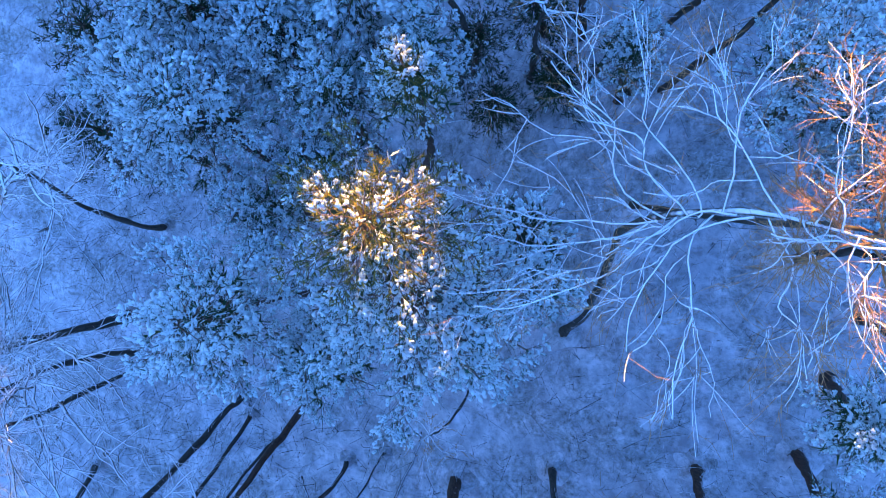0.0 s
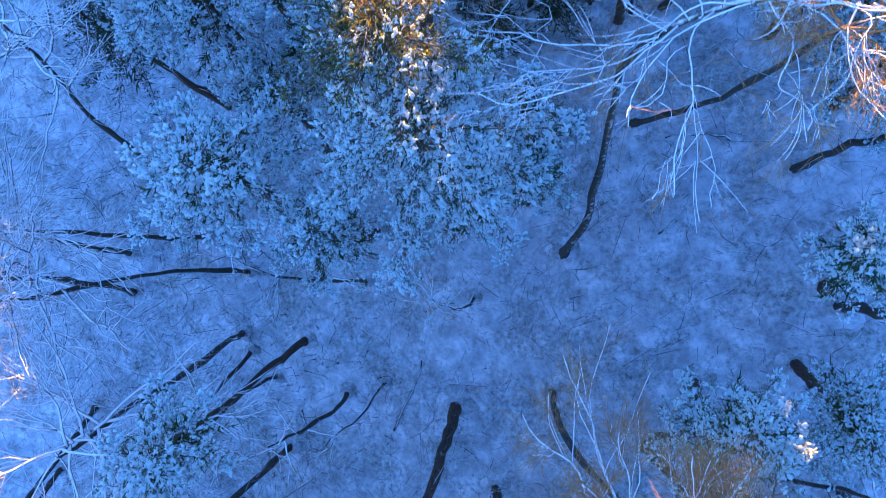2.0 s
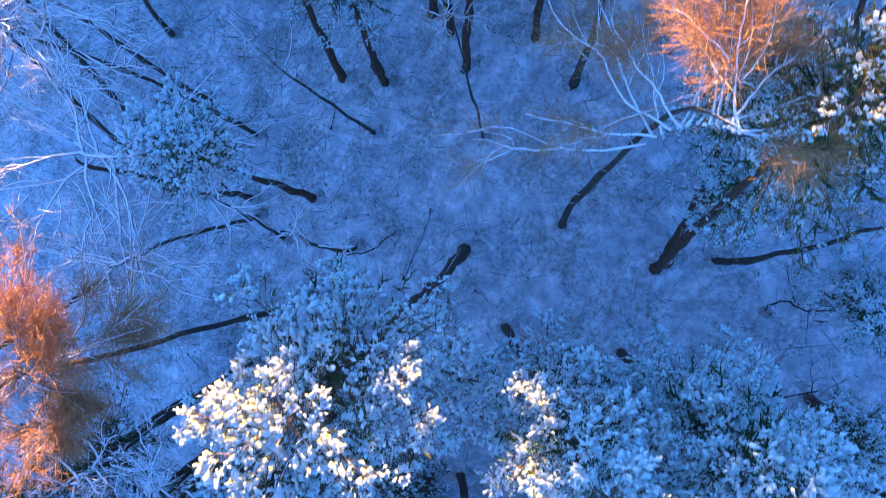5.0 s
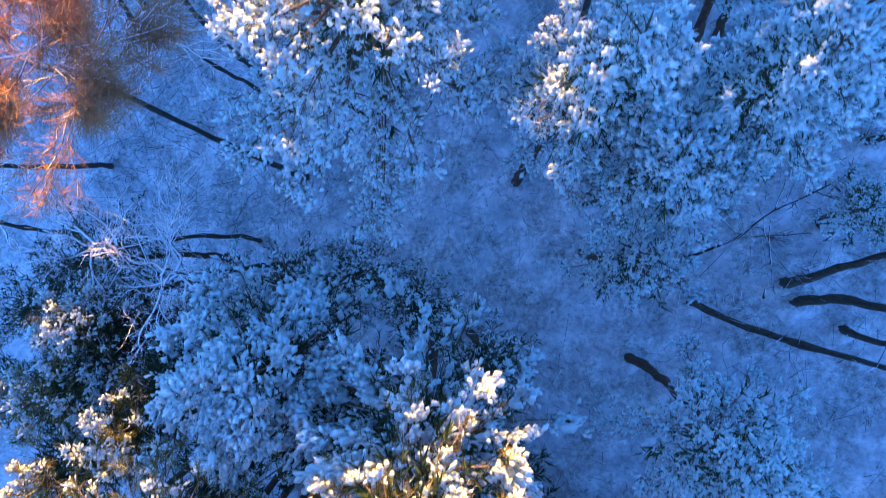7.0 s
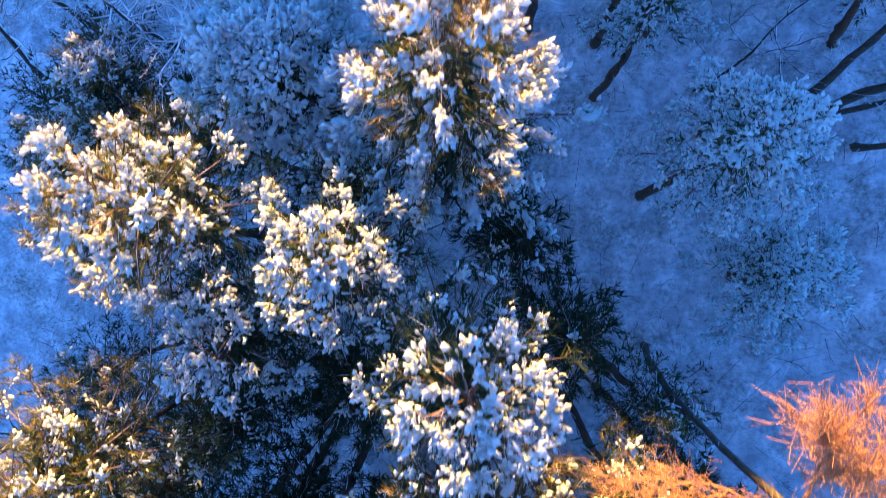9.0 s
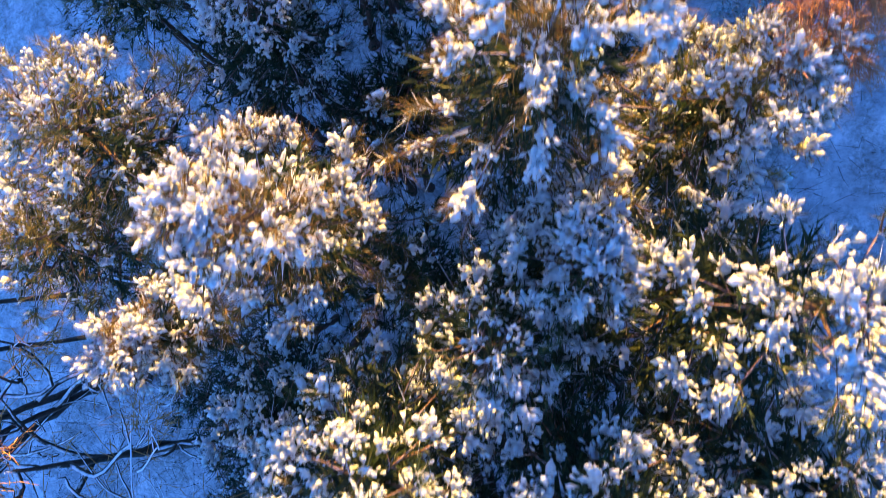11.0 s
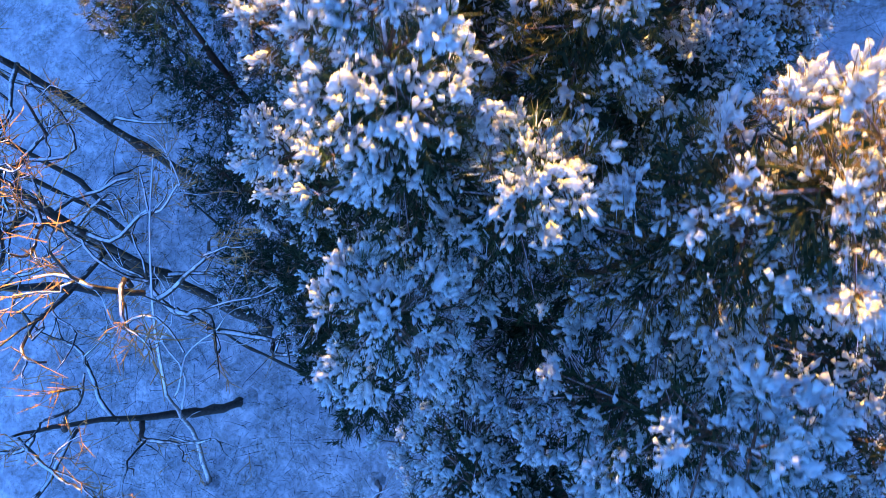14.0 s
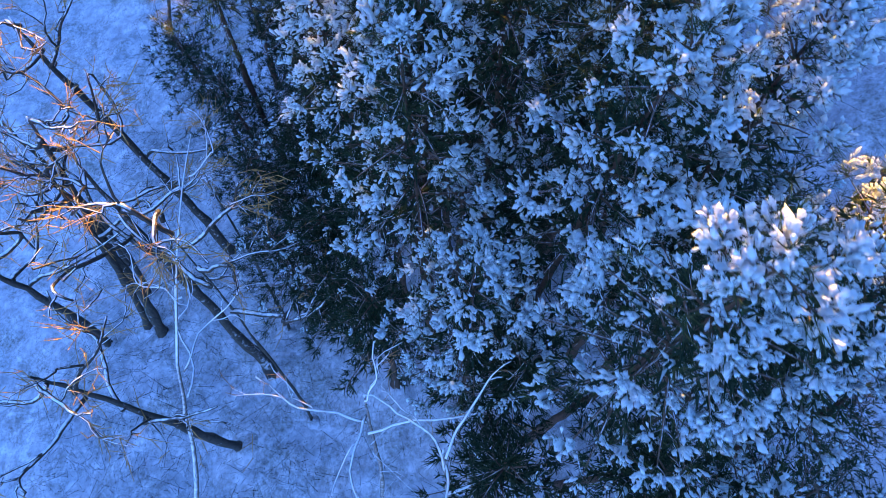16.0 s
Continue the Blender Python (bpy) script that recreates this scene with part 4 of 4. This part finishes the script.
for k, (b, t, r) in enumerate([((11.7, -10.6), (10.9, -10.7, 10), 0.18), ((9.6, -14.8), (9.2, -13.8, 11), 0.22), ((9.9, -15.4), (10.0, -15.5, 11), 0.22), ((7.2, -15.4), (7.9, -16.2, 12), 0.18),
                              ((9.34, -30.3), (8.6, -30.2, 12), 0.26), ((11.1, -16.1), (10.6, -16.2, 11), 0.16), ((-17.7, -26.9), (-16.5, -26.2, 6), 0.2), ((-16.4, -28.4), (-15.4, -27.6, 6), 0.18), ((10.5, -0.3), (9.7, -0.1, 11), 0.2), ((11.55, -4.4), (10.5, -4.4, 11), 0.2), ((12.0, -2.0), (10.5, -2.2, 11), 0.18),
                              ((6.05, 5.1), (6.3, 6.0, 10), 0.18), ((6.95, 5.1), (7.3, 5.6, 11), 0.18), ((4.85, 5.6), (5.0, 6.4, 9), 0.12), ((2.95, 5.8), (2.3, 5.5, 9), 0.15), ((0.5, 6.1), (-0.2, 6.0, 10), 0.2)]):
    bare_tree(b, t, 1.6, 220 + k, limbs=5, twigs=200, trunk_r=r, start=0.8, label="dark trunk of a bare tree rising from the snow", name="bare_tree", category="tree")
THICKET = "dark leafless sapling with thin forked stems"
bare_tree((7.0, -14.0), (8.4, -12.7, 6.8), 2.2, 271, limbs=7, twigs=80, trunk_r=0.07, start=0.35, lift=(15, 50), limb_r=0.022, limb_bark=STICK, trunk_bark=STICK, fine=STICK, label=THICKET, name="bare_tree", category="tree")
bare_tree((9.6, -10.5), (9.0, -10.1, 8.0), 1.8, 272, limbs=6, twigs=80, trunk_r=0.06, start=0.4, lift=(15, 50), limb_r=0.02, limb_bark=STICK, trunk_bark=STICK, fine=STICK, label=THICKET, name="bare_tree", category="tree")
bare_tree((-14.3, -2.9), (-10.8, -2.3, 9.0), 3.2, 240, limbs=14, twigs=1500, fine=FROST_TWIG, twig_r=0.0038, trunk_r=0.2, start=0.55, sub=2, limb_r=0.036, taper=0.3, label=BIRCH)
bare_tree((-14.1, -4.7), (-10.8, -3.5, 9.0), 3.2, 241, limbs=14, twigs=1500, fine=FROST_TWIG, twig_r=0.0038, trunk_r=0.17, start=0.55, sub=2, limb_r=0.036, taper=0.3, label=BIRCH)
bare_tree((-12.5, 1.0), (-9.4, 1.6, 9.5), 3.2, 242, limbs=14, twigs=1500, fine=FROST_TWIG, twig_r=0.0038, trunk_r=0.16, start=0.55, sub=2, limb_r=0.036, taper=0.3, label="bare tree with reddish twigs")
bare_tree((-8.3, -7.1), (-7.6, -8.7, 9.2), 2.3, 243, limbs=11, twigs=700, fine=FROST_TWIG, twig_r=0.0034, trunk_r=0.12, start=0.6, lift=(-5, 30), sub=2, limb_r=0.036, taper=0.3, forks=3, label=BIRCH)
bare_tree((-7.1, -8.1), (-6.3, -7.3, 8.0), 2.0, 244, limbs=9, twigs=500, fine=FROST_TWIG, twig_r=0.0034, trunk_r=0.10, start=0.55, lift=(-5, 30), sub=2, limb_r=0.036, taper=0.3, forks=3, label=BIRCH)
bare_tree((-16.0, -9.9), (-12.5, -11.6, 8.0), 2.0, 245, limbs=7, twigs=400, trunk_r=0.18, start=0.6, label=BIRCH)
bare_tree((-18.0, -13.0), (-13.6, -12.9, 6.5), 2.0, 246, limbs=7, twigs=400, trunk_r=0.16, start=0.6, label=BIRCH)
bare_tree((-6.4, -14.0), (-6.6, -14.3, 9.6), 2.0, 247, limbs=12, twigs=1200, fine=BARE_LIMB, trunk_r=0.16, start=0.6, label="dense bare crown with crooked snowy branches", name="bare_tree", category="tree", curl=0.5)
bare_tree((-8.6, -13.4), (-8.6, -13.7, 9.0), 1.8, 248, limbs=10, twigs=1000, fine=BARE_LIMB, trunk_r=0.14, start=0.6, label="dense bare crown with crooked snowy branches", name="bare_tree", category="tree", curl=0.5)
bare_tree((3.85, -23.2), (4.8, -24.0, 6.0), 1.5, 249, limbs=5, twigs=200, trunk_r=0.13, start=0.6, label="dark trunk of a bare tree rising from the snow", name="bare_tree", category="tree")
bare_tree((5.6, -22.4), (2.43, -22.02, 17.3), 1.5, 250, limbs=12, twigs=10000, trunk_r=0.15, start=0.8, limb_r=0.015, curl=0.5, tip=(2.04, -21.60, 18.6), lift=(0, 40), twig_r=0.0022, label="birch with red-brown sunlit twigs", limb_bark=TWIG)
# valley side of the stand
OAK = "gnarled bare tree with snow on crooked limbs and orange tips"
bare_tree((-9.45, -32.4), (-11.0, -30.2, 7.0), 4.2, 260, limbs=6, twigs=380, trunk_r=0.34, start=0.45, curl=0.75, limb_r=0.08, taper=0.35, fine=DEADLEAF, twig_r=0.008, limb_bark=HALF_LIMB, forks=2, sub=2, label=OAK, name="bare_tree", category="tree")
bare_tree((-15.2, -30.4), (-13.1, -28.8, 8.0), 3.6, 261, limbs=6, twigs=380, trunk_r=0.30, start=0.5, curl=0.75, limb_r=0.08, taper=0.35, fine=DEADLEAF, twig_r=0.008, limb_bark=HALF_LIMB, forks=2, sub=2, label=OAK, name="bare_tree", category="tree")
bare_tree((-16.1, -30.0), (-13.4, -29.3, 7.0), 3.2, 262, limbs=6, twigs=380, trunk_r=0.24, start=0.5, curl=0.75, limb_r=0.08, taper=0.35, fine=DEADLEAF, twig_r=0.008, limb_bark=HALF_LIMB, forks=2, sub=2, label=OAK, name="bare_tree", category="tree")
bare_tree((-17.9, -30.8), (-15.0, -31.5, 7.0), 3.4, 263, limbs=6, twigs=380, trunk_r=0.28, start=0.5, curl=0.75, limb_r=0.08, taper=0.35, fine=DEADLEAF, twig_r=0.008, limb_bark=HALF_LIMB, forks=2, sub=2, label=OAK, name="bare_tree", category="tree")
bare_tree((-8.8, -30.7), (-9.1, -28.7, 7.0), 1.4, 264, limbs=6, twigs=200, trunk_r=0.08, start=0.5, curl=0.4, label="thin bare sapling standing in snow", name="bare_tree", category="tree")
bare_tree((-12.2, -26.5), (-14.1, -24.9, 7.0), 3.8, 265, limbs=6, twigs=380, trunk_r=0.32, start=0.4, curl=0.75, limb_r=0.08, taper=0.35, fine=DEADLEAF, twig_r=0.008, limb_bark=HALF_LIMB, forks=2, sub=2, label=OAK, name="bare_tree", category="tree")
bare_tree((-10.6, -35.5), (-11.5, -35.0, 6.5), 4.0, 266, limbs=6, twigs=380, trunk_r=0.28, start=0.5, curl=0.55, limb_r=0.08, taper=0.35, fine=DEADLEAF, twig_r=0.008, limb_bark=HALF_LIMB, forks=2, sub=2, label=OAK, name="bare_tree", category="tree")
bare_tree((-7.5, -34.5), (-8.4, -32.0, 8.5), 3.6, 267, limbs=6, twigs=380, trunk_r=0.09, start=0.5, curl=0.75, limb_r=0.08, taper=0.35, fine=DEADLEAF, twig_r=0.008, limb_bark=HALF_LIMB, forks=2, sub=2, label=OAK, name="bare_tree", category="tree")
bare_tree((-12.0, -39.0), (-9.1, -34.0, 7.5), 3.4, 270, limbs=4, twigs=200, trunk_r=0.15, start=0.45, curl=0.75, tip=(-8.9, -28.2, 9.5), ways=(90, 40, 150, 100, 60, 130, 80), lift=(-5, 25), limb_r=0.035, taper=0.35, forks=2, sub=1, fine=DEADLEAF, twig_r=0.005, trunk_bark=BARE_LIMB, label="crooked leaning tree white with snow", name="bare_tree", category="tree")
bare_tree((-4.5, -38.3), (-3.6, -36.2, 11.0), 3.0, 268, limbs=4, twigs=20, trunk_r=0.10, start=0.6, forks=1, limb_r=0.032, taper=0.35, sub=1, curl=0.4, label="slender bare tree wholly coated with snow", trunk_bark=BARE_LIMB)
bare_tree((-1.9, -40.0), (-2.0, -37.2, 11.5), 2.6, 269, limbs=4, twigs=20, trunk_r=0.09, start=0.6, forks=1, limb_r=0.032, taper=0.35, sub=1, curl=0.4, label="slender bare tree wholly coated with snow", trunk_bark=BARE_LIMB)


# ---------------------------------------------------------------- brushwood on the snow
def brushwood():
    rng = np.random.default_rng(77)
    soup = Soup()
    n = 7600
    x, y = rng.uniform(-20, 14, n), rng.uniform(-40, 12, n)
    a = np.stack([x, y, ground_z(x, y) - 0.02], 1)
    d = unit(np.stack([rng.normal(0, 1, n), rng.normal(0, 1, n), rng.uniform(0.05, 1.2, n)], 1))
    ln = rng.gamma(2.2, 0.32, n)
    b = a + d * ln[:, None]
    soup.add(*sticks(a, b, 0.010, 0.004))
    g = rng.uniform(0.3, 0.8, (n, 1))
    m = a + (b - a) * g
    soup.add(*sticks(m, m + unit(d + rng.normal(0, 0.6, (n, 3)) * [1, 1, 0.3]) * ln[:, None] * 0.5, 0.006, 0.003))
    # crooked stems of lying brush
    for _ in range(800):
        x, y = rng.uniform(-16, 13), rng.uniform(-24, 8)
        az, ln = rng.uniform(0, 6.28), rng.uniform(0.6, 2.2)
        P = np.array([x, y, float(ground_z(x, y)) - 0.02]) + np.linspace(0, 1, 7)[:, None] * np.array([math.cos(az), math.sin(az), rng.uniform(0.05, 0.6)]) * ln + wander(rng, 7, 0.10 * ln)
        soup.add(*sticks(P[:-1], P[1:], 0.010, 0.008))
        for j in (2, 3, 4, 5):
            q = P[j] + unit(P[j] - P[j - 1] + rng.normal(0, 0.10, 3) * ln) * ln * rng.uniform(0.2, 0.4)
            soup.add(*sticks([P[j]], [q], 0.006, 0.003))
    # close scrub under the valley edge of the stand and below the birches
    n = 7400
    lower = np.arange(n) < 4200
    x, y = np.where(lower, rng.uniform(-20, -5, n), rng.uniform(-17, -5, n)), np.where(lower, rng.uniform(-42, -19, n), rng.uniform(-13, 7, n))
    a = np.stack([x, y, ground_z(x, y) - 0.02], 1)
    d = unit(np.stack([rng.normal(0, 1, n), rng.normal(0, 1, n), rng.uniform(0.1, 0.9, n)], 1))
    ln = rng.gamma(2.2, 0.26, (n, 1))
    b = a + d * ln
    soup.add(*sticks(a, b, 0.012, 0.006))
    soup.add(*sticks(b, b + unit(d + rng.normal(0, 0.5, (n, 3))) * ln * 0.7, 0.006, 0.003))
    tagged(soup.put("brushwood", STICK, smooth=False), "thin dead twigs and stems sticking out of the snow", "brushwood", kind="stuff")


brushwood()


def fallen_branch(a, b, r, seed):
    rng = np.random.default_rng(seed)
    za, zb = float(ground_z(*a)), float(ground_z(*b))
    root = thing("fallen_branch", (a[0], a[1], za), "dark dead branch lying on the snow", "branch", "fallen branches")
    end = np.array([b[0] - a[0], b[1] - a[1], zb - za])
    P = bezier((0, 0, r * 0.6), end / 2 + np.append(rng.normal(0, 0.12, 2) * np.linalg.norm(end), r), end + np.array([0, 0, r * 0.5]), 8)
    P[1:-1, :2] += rng.normal(0, 0.02, (6, 2)) * np.linalg.norm(end)
    P[:, 2] = ground_z(P[:, 0] + a[0], P[:, 1] + a[1]) - za + r * 0.6
    solid("stem", *tube(P, np.linspace(r, r * 0.35, 8), 6), STICK, root)
    for k in range(3):
        i = rng.integers(2, 6)
        d = unit(np.append(rng.normal(0, 1, 2), 0.15)) * np.linalg.norm(end) * 0.3
        solid("side_branch", *tube(bezier(P[i], P[i] + d * 0.5 + np.array([0, 0, 0.08]), P[i] + d, 4), np.linspace(r * 0.5, r * 0.2, 4), 5), STICK, root)


rs = np.random.default_rng(5)
for k in range(36):
    x, y = rs.uniform(-18, 11), rs.uniform(-42, 6)
    a, ln = rs.uniform(0, 6.28), rs.uniform(0.8, 3.0)
    fallen_branch((x, y), (x + ln * math.cos(a), y + ln * math.sin(a)), rs.uniform(0.02, 0.06), 300 + k)
